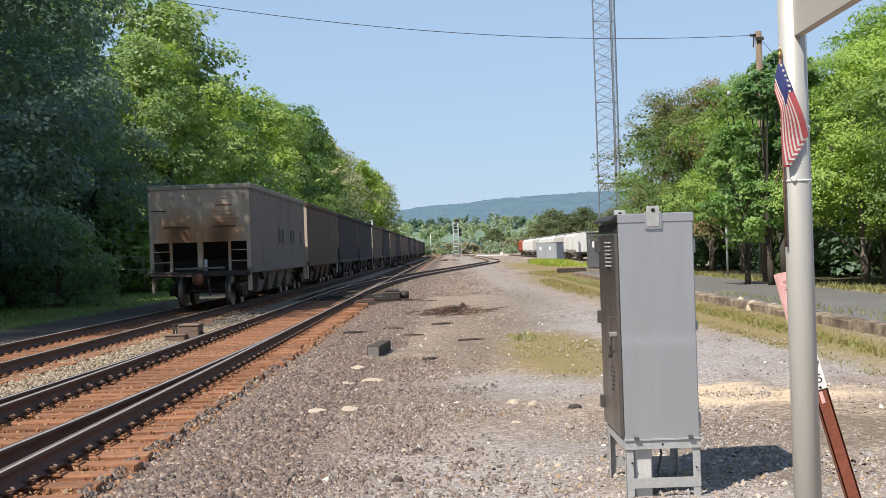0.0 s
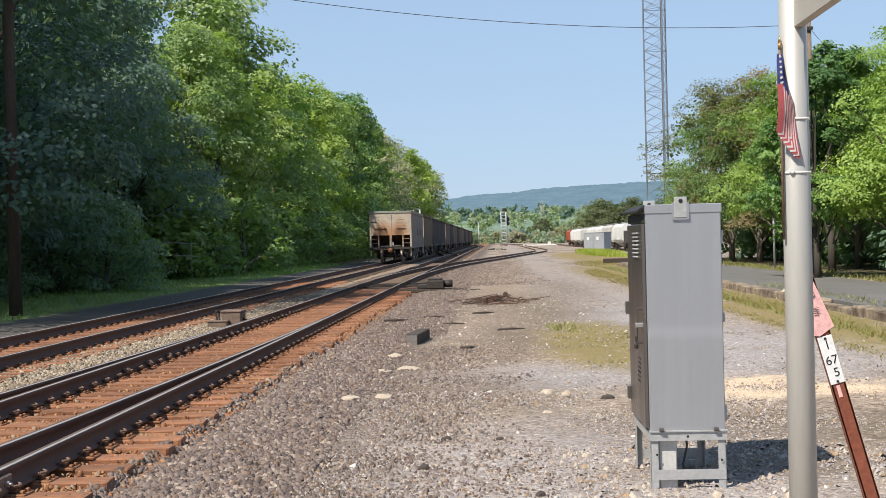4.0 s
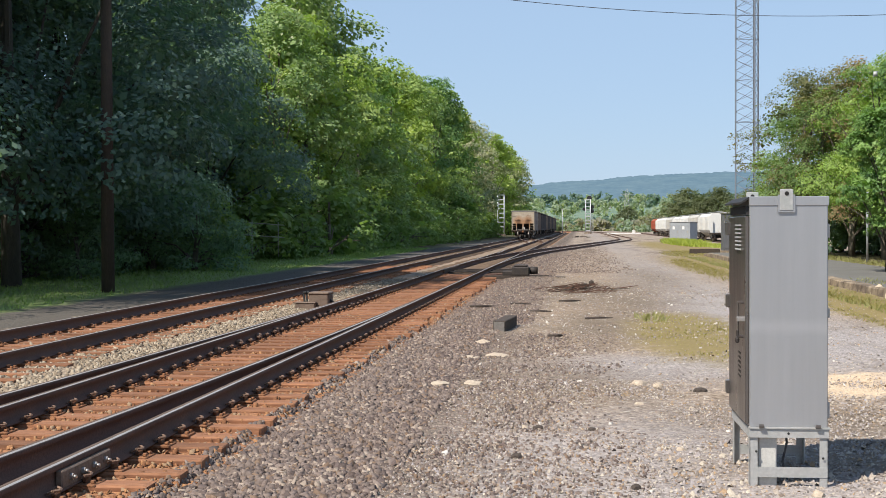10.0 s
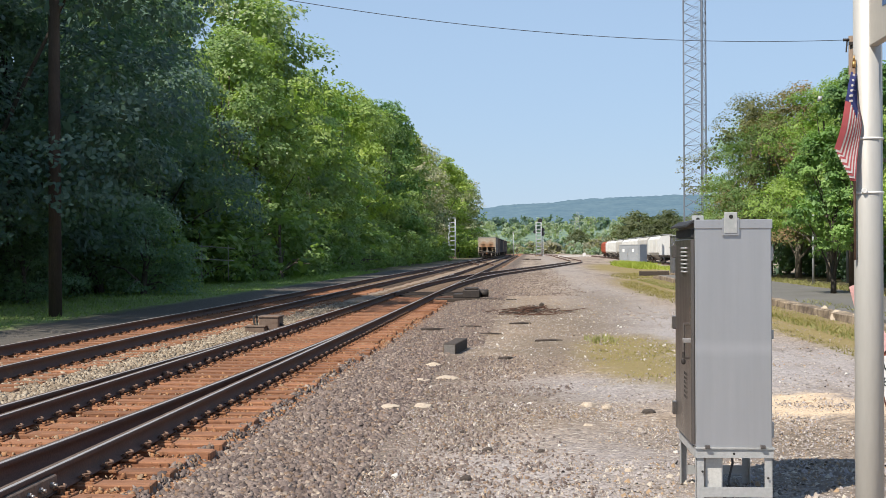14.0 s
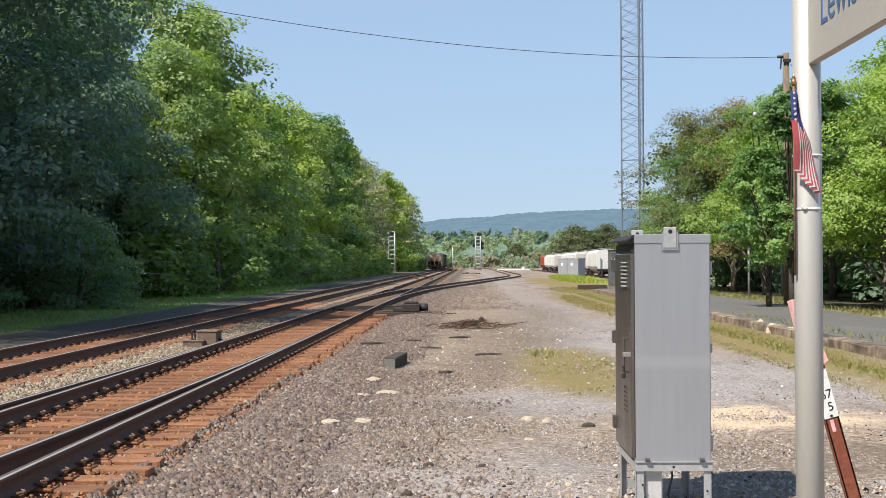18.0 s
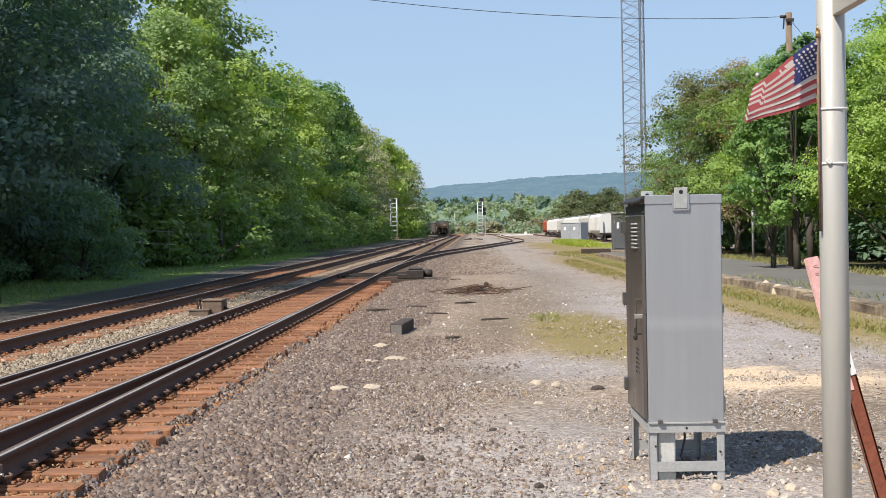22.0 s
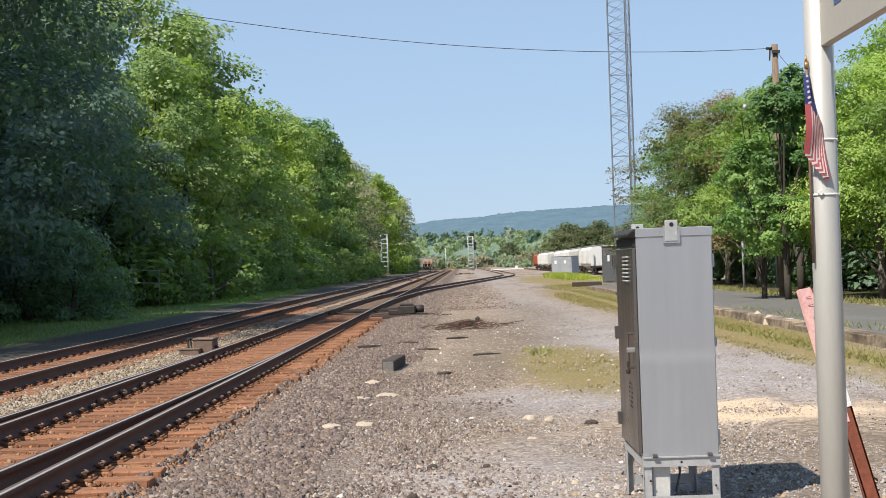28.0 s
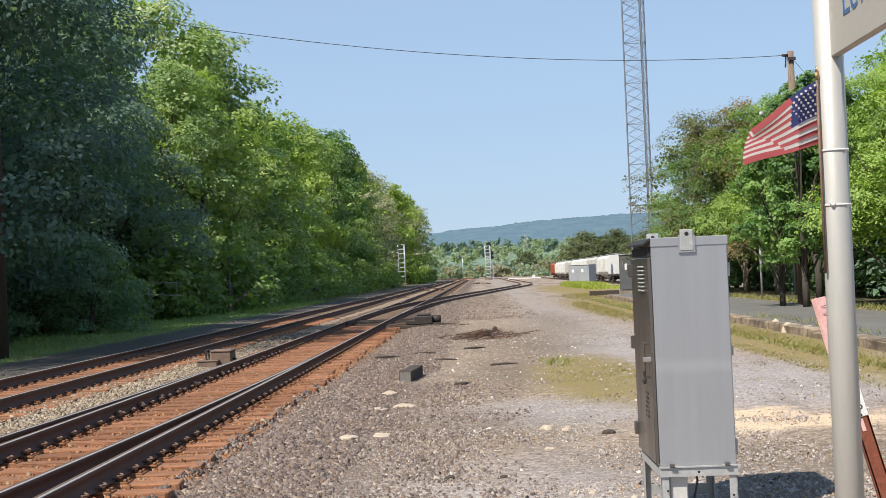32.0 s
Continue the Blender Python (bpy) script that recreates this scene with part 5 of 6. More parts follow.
def truck(car, y):
    bm = bmesh.new()
    box(bm, -1.0, 1.0, y - 0.2, y + 0.2, 0.45, 0.75, bevel=0.04)
    t = part("truck", bm, M["blackiron"], car)
    for s in (-1, 1):
        bm = bmesh.new()
        box(bm, s * 1.02 - 0.07, s * 1.02 + 0.07, y - 1.15, y + 1.15, 0.52, 0.70, bevel=0.03)
        box(bm, s * 1.02 - 0.08, s * 1.02 + 0.08, y - 0.35, y + 0.35, 0.22, 0.55, bevel=0.05)
        for k in (-0.88, 0.88):
            rod(bm, (s * 0.93, y + k, 0.46), (s * 1.14, y + k, 0.46), 0.14, 10)
        part("side_frame", bm, M["blackiron"], t)
    for k in (-0.88, 0.88):
        wheelset(t, y + k)


def covered_hopper(name, label, material):
    car = thing(name, label, "freight car", group="parked freight cars")
    ln, w, top = 16.4, 1.5, 3.75
    bm = bmesh.new()
    prof = [(-w + 0.2, 1.1), (-w, 1.5), (-w - 0.03, 2.4), (-w, 3.2), (-w + 0.4, top - 0.12), (0, top), (w - 0.4, top - 0.12), (w, 3.2), (w + 0.03, 2.4), (w, 1.5), (w - 0.2, 1.1)]
    rings = []
    for y in (0.9, ln - 0.9):
        rings.append([bm.verts.new((x, y, z)) for x, z in prof])
    n = len(prof)
    for i in range(n):
        bm.faces.new((rings[0][i], rings[0][(i + 1) % n], rings[1][(i + 1) % n], rings[1][i]))
    bm.faces.new(rings[0])
    bm.faces.new(rings[1][::-1])
    part("body", bm, material, car)
    for k in range(9):
        y = 1.2 + k * (ln - 2.4) / 8
        for s in (-1, 1):
            part("side_rib", boxed(s * (w + 0.03) - 0.05, s * (w + 0.03) + 0.05, y - 0.06, y + 0.06, 1.4, 3.25), material, car)
    for k in range(3):
        y = 3.4 + k * 4.8
        bm = bmesh.new()
        r = bmesh.ops.create_cone(bm, cap_ends=True, segments=4, radius1=0.55, radius2=1.9, depth=0.75)
        for v in bm.verts:
            v.co = Matrix.Translation((0, y, 0.75)) @ (Matrix.Rotation(math.pi / 4, 4, "Z") @ v.co)
        part("discharge_hopper", bm, material, car)
    part("roof_walk", boxed(-0.35, 0.35, 0.9, ln - 0.9, top + 0.08, top + 0.14), M["galvframe"], car)
    for y in (0.35, ln - 0.35):
        part("end_sill", boxed(-w, w, y - 0.3, y + 0.3, 0.85, 1.1, bevel=0.03), M["blackiron"], car)
        for s in (-1, 1):
            part("end_post", boxed(s * 1.35 - 0.05, s * 1.35 + 0.05, y - 0.1, y + 0.1, 1.1, 3.3), material, car)
    part("coupler", boxed(-0.14, 0.14, -0.35, 0.2, 0.75, 1.0, bevel=0.04), M["blackiron"], car)
    for y in (2.3, ln - 2.3):
        truck(car, y)
    return car


def parked_cars():
    kinds = [covered_hopper("covered_hopper_car", "parked white covered hopper car on the siding", M["carwhite"]), covered_hopper("covered_hopper_car", "parked grey covered hopper car on the siding", M["cargrey"]), covered_hopper("covered_hopper_car", "parked oxide red freight car on the siding", M["carred"])]
    for k, i in enumerate((0, 1, 0, 0, 1, 0, 0, 2)):
        m = pose(18.6, 172 + k * 17.3, -0.25)
        if k in (0, 1):
            kinds[i].matrix_basis = m
        elif i == 2:
            kinds[2].matrix_basis = m
        else:
            copy_thing(kinds[i], m)


parked_cars()

# ---------------- coal train ----------------
M["train_grey"] = paint("weathered_grey_hopper_paint", (0.184, 0.165, 0.147), (0.245, 0.221, 0.196), (0.131, 0.102, 0.081), (0.55, 0.75))
M["train_brown"] = paint("brown_hopper_paint", (0.104, 0.076, 0.058), (0.153, 0.113, 0.083), (0.081, 0.059, 0.047), (0.55, 0.75))
M["train_black"] = paint("black_hopper_paint", (0.031, 0.029, 0.031), (0.053, 0.049, 0.048), (0.084, 0.063, 0.049), (0.62, 0.8))
M["train_dark"] = worn("dark_steel", (0.03, 0.027, 0.025), (0.06, 0.05, 0.043), 3, 0.8, 0.1)


def end_paint():
    """Beige end sheet with scorched orange rust spreading from the slots."""
    n = Net("rust_stained_end_sheet")
    v = n.coord()
    sep = n.node("ShaderNodeSeparateXYZ")
    n.put(sep.inputs[0], v)
    c = n.mix(n.ramp(n.noise(v, 1.3, 5), 0.35, 0.65), (0.36, 0.305, 0.235), (0.45, 0.39, 0.31))
    c = n.mix(n.ramp(n.noise(v, 7, 6, 0.7), 0.5, 0.75), c, (0.27, 0.21, 0.15))

    def stain(x, z, rx, rz):
        dx = n.math("DIVIDE", n.math("SUBTRACT", sep.outputs[0], x), rx)
        dz = n.math("DIVIDE", n.math("SUBTRACT", sep.outputs[2], z), rz)
        d = n.math("ADD", n.math("MULTIPLY", dx, dx), n.math("MULTIPLY", dz, dz))
        return n.math("SUBTRACT", 1.0, n.ramp(n.math("ADD", d, n.math("MULTIPLY", n.noise(v, 3, 5), 0.5)), 0.3, 1.35))

    for x in (-0.62, 0.62):
        c = n.mix(n.math("MULTIPLY", stain(x, 2.15, 0.85, 0.95), 0.85), c, (0.33, 0.15, 0.055))
        c = n.mix(n.math("MULTIPLY", stain(x, 2.2, 0.4, 0.45), 0.75), c, (0.085, 0.05, 0.032))
    return n.surface(c, 0.75, 0.0, n.bump(n.noise(v, 30, 3), 0.15, 0.01), 0.3)


M["train_end"] = end_paint()
# top chord of the marked car, paler than its sides
M["chord"] = paint("pale_weathered_chord", (0.25, 0.245, 0.21), (0.31, 0.30, 0.26), (0.18, 0.15, 0.12), (0.6, 0.8))
CAR = 16.2


def coal_car(label, material, end_material, marks):
    car = thing("coal_hopper_car", label, "freight car", group="cars of the coal train")
    w, ln, z0, z1 = 1.53, 15.3, 1.12, 3.70
    for s in (-1, 1):
        bm = bmesh.new()
        box(bm, s * w - 0.03, s * w + 0.03, 0.45, ln + 0.05, z0, z1 - 0.1)
        sd = part("side_sheet", bm, material, car)
        for k in range(15):
            y = 0.75 + k * 1.02
            part("rib", boxed(s * (w + 0.005), s * (w + 0.055), y - 0.03, y + 0.03, z1 - 0.2, z1 - 0.12), material, sd)
        part("side_sill", boxed(s * w - 0.07, s * w + 0.075, 0.2, ln + 0.3, z0 - 0.12, z0 + 0.04), M["train_dark"] if material is M["train_black"] else material, car)
        part("top_chord", boxed(s * w - 0.07, s * w + 0.07, 0.38, ln + 0.12, z1 - 0.1, z1 + 0.06, bevel=0.015), M["chord"] if marks else material, car)
    for e, y, q in ((0, 0.42, 1), (1, ln + 0.08, -1)):
        bm = bmesh.new()
        box(bm, -w + 0.02, w - 0.02, y - 0.025, y + 0.025, z0 + 0.92, z1 - 0.1)
        es = part("end_sheet", bm, end_material, car, "rust-stained end sheet")
        part("top_chord", boxed(-w, w, y - 0.07, y + 0.07, z1 - 0.095, z1 + 0.055, bevel=0.015), M["chord"] if marks else material, car)
        # posts of the open bays under the sheet
        for x, r in ((-w + 0.04, 0.055), (-0.9, 0.04), (0, 0.085), (0.9, 0.04), (w - 0.04, 0.055)):
            part("end_post", boxed(x - r, x + r, y - 0.055, y + 0.045, z0 - 0.1, z0 + (2.4 if r > 0.05 else 0.95)), end_material, car)
        part("end_rail", boxed(-w, w, y - 0.05, y + 0.04, z0 + 0.86, z0 + 0.94), end_material, car)
        # marked car: shade on the end sill is put in as dark steel
        part("end_sill", boxed(-w, w, y - q * 0.15 - 0.12, y - q * 0.15 + 0.12, z0 - 0.2, z0 - 0.03, bevel=0.02), M["train_dark"] if marks else end_material, car)
        part("platform", boxed(-0.75, 0.75, y - q * 0.2 - 0.1, y - q * 0.2 + 0.1, z0 + 0.03, z0 + 0.09), material, car)
        for x in (-1.2, 1.2):
            for k in range(2):
                part("ladder_rung", boxed(x - 0.28, x + 0.28, y - q * 0.05 - 0.015, y - q * 0.05 + 0.015, z0 + 0.25 + k * 0.33, z0 + 0.275 + k * 0.33), end_material, car)
        for x, z, l in ((-1.25, 2.95, 0.45), (-0.72, 2.44, 0.8), (0.78, 2.44, 0.7)):
            part("grab_iron", boxed(x - l / 2, x + l / 2, y - q * 0.05 - 0.015, y - q * 0.05 + 0.015, z, z + 0.03), M["train_dark"], es)
        # sloping floor sheet behind the bays
        bm = bmesh.new()
        vs = [bm.verts.new(c) for c in ((-w + 0.04, y + q * 0.06, z0 + 0.94), (w - 0.04, y + q * 0.06, z0 + 0.94), (w - 0.04, y + q * 3.2, z0 - 0.35), (-w + 0.04, y + q * 3.2, z0 - 0.35))]
        ext = bmesh.ops.extrude_face_region(bm, geom=[bm.faces.new(vs)])
        for v in ext["geom"]:
            if isinstance(v, bmesh.types.BMVert):
                v.co.z -= 0.05
        part("slope_sheet", bm, M["train_dark"], car)
        part("bulkhead", boxed(-w + 0.1, w - 0.1, y + q * 1.5 - 0.03, y + q * 1.5 + 0.03, z0 - 0.1, z0 + 0.4), M["train_dark"], car)
        # coupler, brake gear
        cp = part("coupler", boxed(-0.13, 0.13, y - q * 0.55 - 0.25, y - q * 0.55 + 0.25, 0.72, 0.98, bevel=0.04), M["plate"], car)
        part("knuckle", rodded((0.05, y - q * 0.82, 0.68), (0.05, y - q * 0.82, 1.02), 0.11, 8), M["plate"], cp)
        part("cut_lever", rodded((-w, y - q * 0.3, 1.0), (0.1, y - q * 0.35, 0.92), 0.018, 5), M["clip"], car)
        part("air_hose", rodded((0.3, y - q * 0.45, 0.85), (0.36, y - q * 0.6, 0.35), 0.035, 6), M["rubber"], car)
        for x in (-w + 0.05, w - 0.05):
            part("step", boxed(x - 0.04, x + 0.04, y - 0.05, y + 0.3, 0.45, z0 - 0.1), end_material, car)
    part("brake_wheel", rodded((0.18, 0.24, 1.0), (0.18, 0.27, 1.45), 0.05, 8), M["whiteduct"], car, "pale brake lever housing")
    # coal load and discharge hoppers
    bm = bmesh.new()
    bmesh.ops.create_grid(bm, x_segments=6, y_segments=30, size=0.5)
    rng = random.Random(4)
    for v in bm.verts:
        v.co = Vector((v.co.x * 2.95, ln / 2 + 0.2 + v.co.y * (ln - 0.8), z1 - 0.45 + rng.uniform(-0.05, 0.08) - abs(v.co.x) * 0.5))
    part("floor_sheet", bm, M["train_dark"], car)
    for k in range(4):
        y = 4.0 + k * 2.45
        bm = bmesh.new()
        vs0 = [bm.verts.new(c) for c in ((-1.4, y - 1.15, z0 - 0.1), (1.4, y - 1.15, z0 - 0.1), (1.4, y + 1.15, z0 - 0.1), (-1.4, y + 1.15, z0 - 0.1))]
        vs1 = [bm.verts.new(c) for c in ((-1.25, y - 0.4, 0.32), (1.25, y - 0.4, 0.32), (1.25, y + 0.4, 0.32), (-1.25, y + 0.4, 0.32))]
        bm.faces.new(vs0)
        bm.faces.new(vs1[::-1])
        for i in range(4):
            bm.faces.new((vs0[i], vs1[i], vs1[(i + 1) % 4], vs0[(i + 1) % 4]))
        part("discharge_hopper", bm, material if material is not M["train_black"] else M["train_dark"], car)
    part("centre_sill", boxed(-0.2, 0.2, 0.3, ln + 0.2, 0.75, 1.0), M["train_dark"], car)
    for y in (2.1, ln - 1.6):
        truck(car, y)
    if marks:
        # unreadable stencilled data on the end, faded marks on the side
        for k, (x0, x1, z) in enumerate(((0.66, 0.9, 3.30), (0.5, 1.02, 3.10), (0.52, 1.0, 2.92), (0.48, 1.04, 2.80), (0.4, 1.15, 2.67), (0.45, 1.1, 2.57))):
            part("stencil_bar", boxed(x0, x1, 0.388, 0.393, z - (0.022 if k == 1 else 0.007), z + (0.022 if k == 1 else 0.007)), M["plate"], car)
        for y in (7.0, 7.9, 10.4, 11.2, 13.6):
            part("side_mark", boxed(w + 0.03, w + 0.036, y, y + 0.5, 1.95, 2.45), M["train_dark"], car)
    return car


def along(s):
    """The second track's place and heading s metres from the yard's zero."""
    d = (t2(s + 0.5) - t2(s - 0.5))
    return t2(s), s, math.degrees(math.atan2(-d, 1))


def tail(t):
    """How far along the track the last car's end stands at t seconds."""
    return 39.1 + 13.9 * t - 0.02 * t * t


def build_train():
    grey = coal_car("weathered grey coal hopper car at the train's end", M["train_grey"], M["train_end"], True)
    # the brown car's ends are beige: sunlight on them put into the colour
    brown = coal_car("weathered brown-grey coal hopper car", M["train_brown"], M["train_end"], False)
    black = coal_car("sooty black coal hopper car", M["train_black"], M["train_black"], False)
    cars = [grey, brown, black]
    order = [1, 2, 2, 1, 2, 1, 2, 1, 1, 2, 1, 2, 1, 1, 2, 1, 2, 2, 1, 1]
    for k, i in enumerate(order[2:]):
        cars.append(copy_thing([grey, brown, black][i], pose(0, 0, 0)))
    for k, car in enumerate(cars):
        rows = []
        for j in range(65):
            t = j * 0.5
            a, b = along(tail(t) + k * CAR + 2.5), along(tail(t) + k * CAR + 13.5)
            rz = math.degrees(math.atan2(-(b[0] - a[0]), b[1] - a[1]))
            c = ((a[0] + b[0]) / 2, (a[1] + b[1]) / 2)
            h = radians(rz)
            rows.append((t, pose(c[0] + 8 * math.sin(h), c[1] - 8 * math.cos(h), 0.171, 0, 0, rz)))
        walks.append((car, rows))


walks = []
build_train()


# ---------------- near things: cabinet ----------------
def signal_cabinet():
    x0, x1, y0, y1, zb, zt = 0.0, 0.485, 0.0, 0.84, 0.375, 1.835
    c = thing("signal_cabinet", "tall weathered aluminium signal cabinet on an angle-steel stand", "electrical cabinet", pose(1.072, 8.33, 0.0, 0, 0, 0.5))
    bm = boxed(x0, x1, y0, y1, zb, zt, bevel=0.006)
    body = part("body", bm, M["galv"], c)
    # lid with a turned-down rim and an overhang above the door
    bm = bmesh.new()
    box(bm, x0 - 0.004, x1 + 0.006, y0 - 0.006, y1 + 0.006, zt - 0.055, zt + 0.004, bevel=0.004)
    part("lid", bm, M["galv"], c)
    bm = bmesh.new()
    vs = [bm.verts.new(p) for p in ((x0 - 0.004, y0 - 0.004, zt + 0.003), (x0 - 0.004, y1, zt + 0.003), (x0 - 0.055, y1, zt - 0.03), (x0 - 0.055, y0 - 0.004, zt - 0.03))]
    ws = [bm.verts.new(v.co + Vector((0, 0, -0.012))) for v in vs]
    bm.faces.new(vs[::-1])
    bm.faces.new(ws)
    for i in range(4):
        bm.faces.new((vs[i], vs[(i + 1) % 4], ws[(i + 1) % 4], ws[i]))
    part("rain_hood", bm, M["rubber"], c, "dark rain hood")
    part("door_seal", boxed(x0 - 0.02, x0 + 0.002, y0 + 0.03, y1 - 0.03, zt - 0.11, zt - 0.055), M["rubber"], c)
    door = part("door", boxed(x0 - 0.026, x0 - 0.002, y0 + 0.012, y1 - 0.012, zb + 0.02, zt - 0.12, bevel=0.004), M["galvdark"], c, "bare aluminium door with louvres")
    for k in range(7):
        z = zt - 0.34 + k * 0.026
        bm = bmesh.new()
        box(bm, x0 - 0.042, x0 - 0.025, y0 + 0.20, y0 + 0.40, z, z + 0.011, bevel=0.003)
        part("louvre", bm, M["galvframe"], door)
    for k in range(6):
        for i in range(3):
            y, z = y0 + 0.22 + i * 0.06, zb + 0.30 + k * 0.03
            part("vent_hole", rodded((x0 - 0.028, y, z), (x0 - 0.024, y, z), 0.009, 6), M["hole"], door)
    for z in (zt - 0.2, zt - 0.70, zb + 0.16):
        part("hinge", boxed(x0 - 0.05, x0 - 0.02, y1 - 0.05, y1 + 0.012, z - 0.045, z + 0.045, bevel=0.004), M["galvdark"], c)
    bm = rodded((x0 - 0.06, y0 + 0.09, 0.94), (x0 - 0.06, y0 + 0.09, 1.17), 0.006, 6)
    rod(bm, (x0 - 0.06, y0 + 0.09, 1.165), (x0 - 0.02, y0 + 0.09, 1.165), 0.009, 6)
    rod(bm, (x0 - 0.06, y0 + 0.09, 0.945), (x0 - 0.02, y0 + 0.09, 0.945), 0.009, 6)
    part("handle", bm, M["galvdark"], door, "steel rod handle")
    part("hasp", boxed(x0 - 0.075, x0 - 0.02, y0 + 0.03, y0 + 0.075, 1.045, 1.075, bevel=0.004), M["steel_bright"], door)
    bm = boxed(x0 - 0.08, x0 - 0.055, y0 + 0.055, y0 + 0.095, 0.905, 0.94, bevel=0.008)
    rod(bm, (x0 - 0.067, y0 + 0.06, 0.945), (x0 - 0.067, y0 + 0.06, 0.985), 0.006, 6)
    rod(bm, (x0 - 0.067, y0 + 0.09, 0.945), (x0 - 0.067, y0 + 0.09, 0.985), 0.006, 6)
    part("padlock", bm, M["blackiron"], c, "dark weathered padlock")
    for z, h in ((zt - 0.215, 0.045), (1.10, 0.03), (zb + 0.11, 0.05)):
        part("side_catch", boxed(x1 - 0.002, x1 + 0.018, y0 + 0.03, y0 + 0.075, z - h, z + h, bevel=0.004), M["whiteduct"] if z > 1.5 else M["galvframe"], c)
    # lifting lugs, each with an eye
    for y, x, zl, zh in ((y0 - 0.012, 0.185, zt - 0.085, zt + 0.05), (y1 - 0.02, 0.09, zt - 0.02, zt + 0.052)):
        bm = bmesh.new()
        box(bm, x, x + 0.083, y - 0.005, y + 0.005, zl, zh, bevel=0.003)
        lug = part("lifting_lug", bm, M["galvframe"], c)
        part("eye", rodded((x + 0.042, y - 0.0075, zh - 0.028), (x + 0.042, y + 0.0075, zh - 0.028), 0.0135, 12), M["hole"], lug)
        if y < 0.1:
            part("weld_plate", boxed(x - 0.012, x + 0.095, y - 0.001, y + 0.008, zl - 0.012, zl + 0.1), M["galv"], lug)
    # stand of angle steel
    fr = M["galvframe"]
    for y, q in ((y0, 1), (y1, -1)):
        part("head_rail", boxed(x0 - 0.004, x1 + 0.004, min(y - q * 0.012, y), max(y - q * 0.012, y), zb - 0.062, zb + 0.0), fr, c)
        part("shelf_rail", boxed(x0 - 0.004, x1 + 0.012, min(y - q * 0.022, y + q * 0.07), max(y - q * 0.022, y + q * 0.07), zb - 0.005, zb + 0.004), fr, c)
        for x, lo in ((x0, 0.0 if q > 0 else -0.02), (x1, 0.03)):
            s = 1 if x == x0 else -1
            bm = boxed(min(x, x + s * 0.05), max(x, x + s * 0.05), min(y, y + q * 0.006), max(y, y + q * 0.006), lo - 0.03, zb - 0.06)
            box(bm, min(x, x + s * 0.006), max(x, x + s * 0.006), min(y, y + q * 0.05), max(y, y + q * 0.05), lo - 0.03, zb - 0.06)
            leg = part("leg", bm, fr, c)
        bar_z = 0.06
        part("foot_rail", boxed(x0 + 0.05, x1 - 0.002, min(y - q * 0.004, y + q * 0.003), max(y - q * 0.004, y + q * 0.003), bar_z, bar_z + 0.065), fr, c)
        if q > 0:
            for x in (0.055, 0.405):
                part("bolt", rodded((x, y - 0.03, zb + 0.012), (x + 0.03, y - 0.03, zb + 0.012), 0.012, 6), M["galvdark"], c)
            for x, z in ((x1 - 0.03, zb - 0.19), (x0 + 0.04, zb - 0.15), (0.24, zb - 0.035)):
                part("bolt_hole", rodded((x, y - 0.0135, z), (x, y - 0.0115, z), 0.008, 8), M["hole"], c)
    for x in (x0, x1):
        part("side_rail", boxed(x - 0.006, x + 0.006, y0 + 0.01, y1 - 0.01, zb - 0.06, zb - 0.002), fr, c)
    part("cable_duct", boxed(0.058, 0.175, 0.03, 0.12, -0.05, zb - 0.003, bevel=0.008), M["whiteduct"], c, "white plastic cable duct")
    bm = bmesh.new()
    pts = [(0.25, 0.2, zb), (0.265, 0.2, 0.25), (0.24, 0.22, 0.12), (0.28, 0.24, -0.02)]
    for a, b in zip(pts, pts[1:]):
        rod(bm, a, b, 0.008, 6)
    part("cable", bm, M["cable"], c)


signal_cabinet()


# ---------------- station sign on its pole, flag, milepost ----------------
PX, PY, PR_ = 0.925, 3.516, 0.0375


def station_sign():
    t = thing("station_sign", "cream-grey station name sign on a round metal pole", "sign", pose(PX, PY, 0))
    part("pole", rodded((0, 0, -0.05), (0, 0, 3.2), PR_, 32), M["pole"], t)
    for z in (1.945, 1.80):
        part("band", rodded((0, 0, z - 0.003), (0, 0, z + 0.003), PR_ + 0.0022, 32), M["whiteplate"], t, "pale strap round the pole")
    part("screw", rodded((-0.02, -PR_ - 0.004, 1.805), (-0.02, -PR_ + 0.01, 1.805), 0.007, 8), M["whiteplate"], t)
    face = part("panel", boxed(-0.005, 0.02, -1.9, -0.034, 2.19, 3.1, bevel=0.002), M["signface"], t, "pale grey sign panel")
    m = Matrix.Translation((-0.0054, -0.157, 2.272)) @ Matrix(((0, 0, -1, 0), (-1, 0, 0, 0), (0, 1, 0, 0), (0, 0, 0, 1)))
    lettering("Lewisto", 0.142, M["signblue"], face, m)
    part("pole", rodded((0, -1.95, -0.05), (0, -1.95, 3.2), PR_, 32), M["pole"], t)
    return t


station_sign()

FLAG_W, FLAG_H, COLS, ROWS_ = 0.215, 0.155, 10, 13
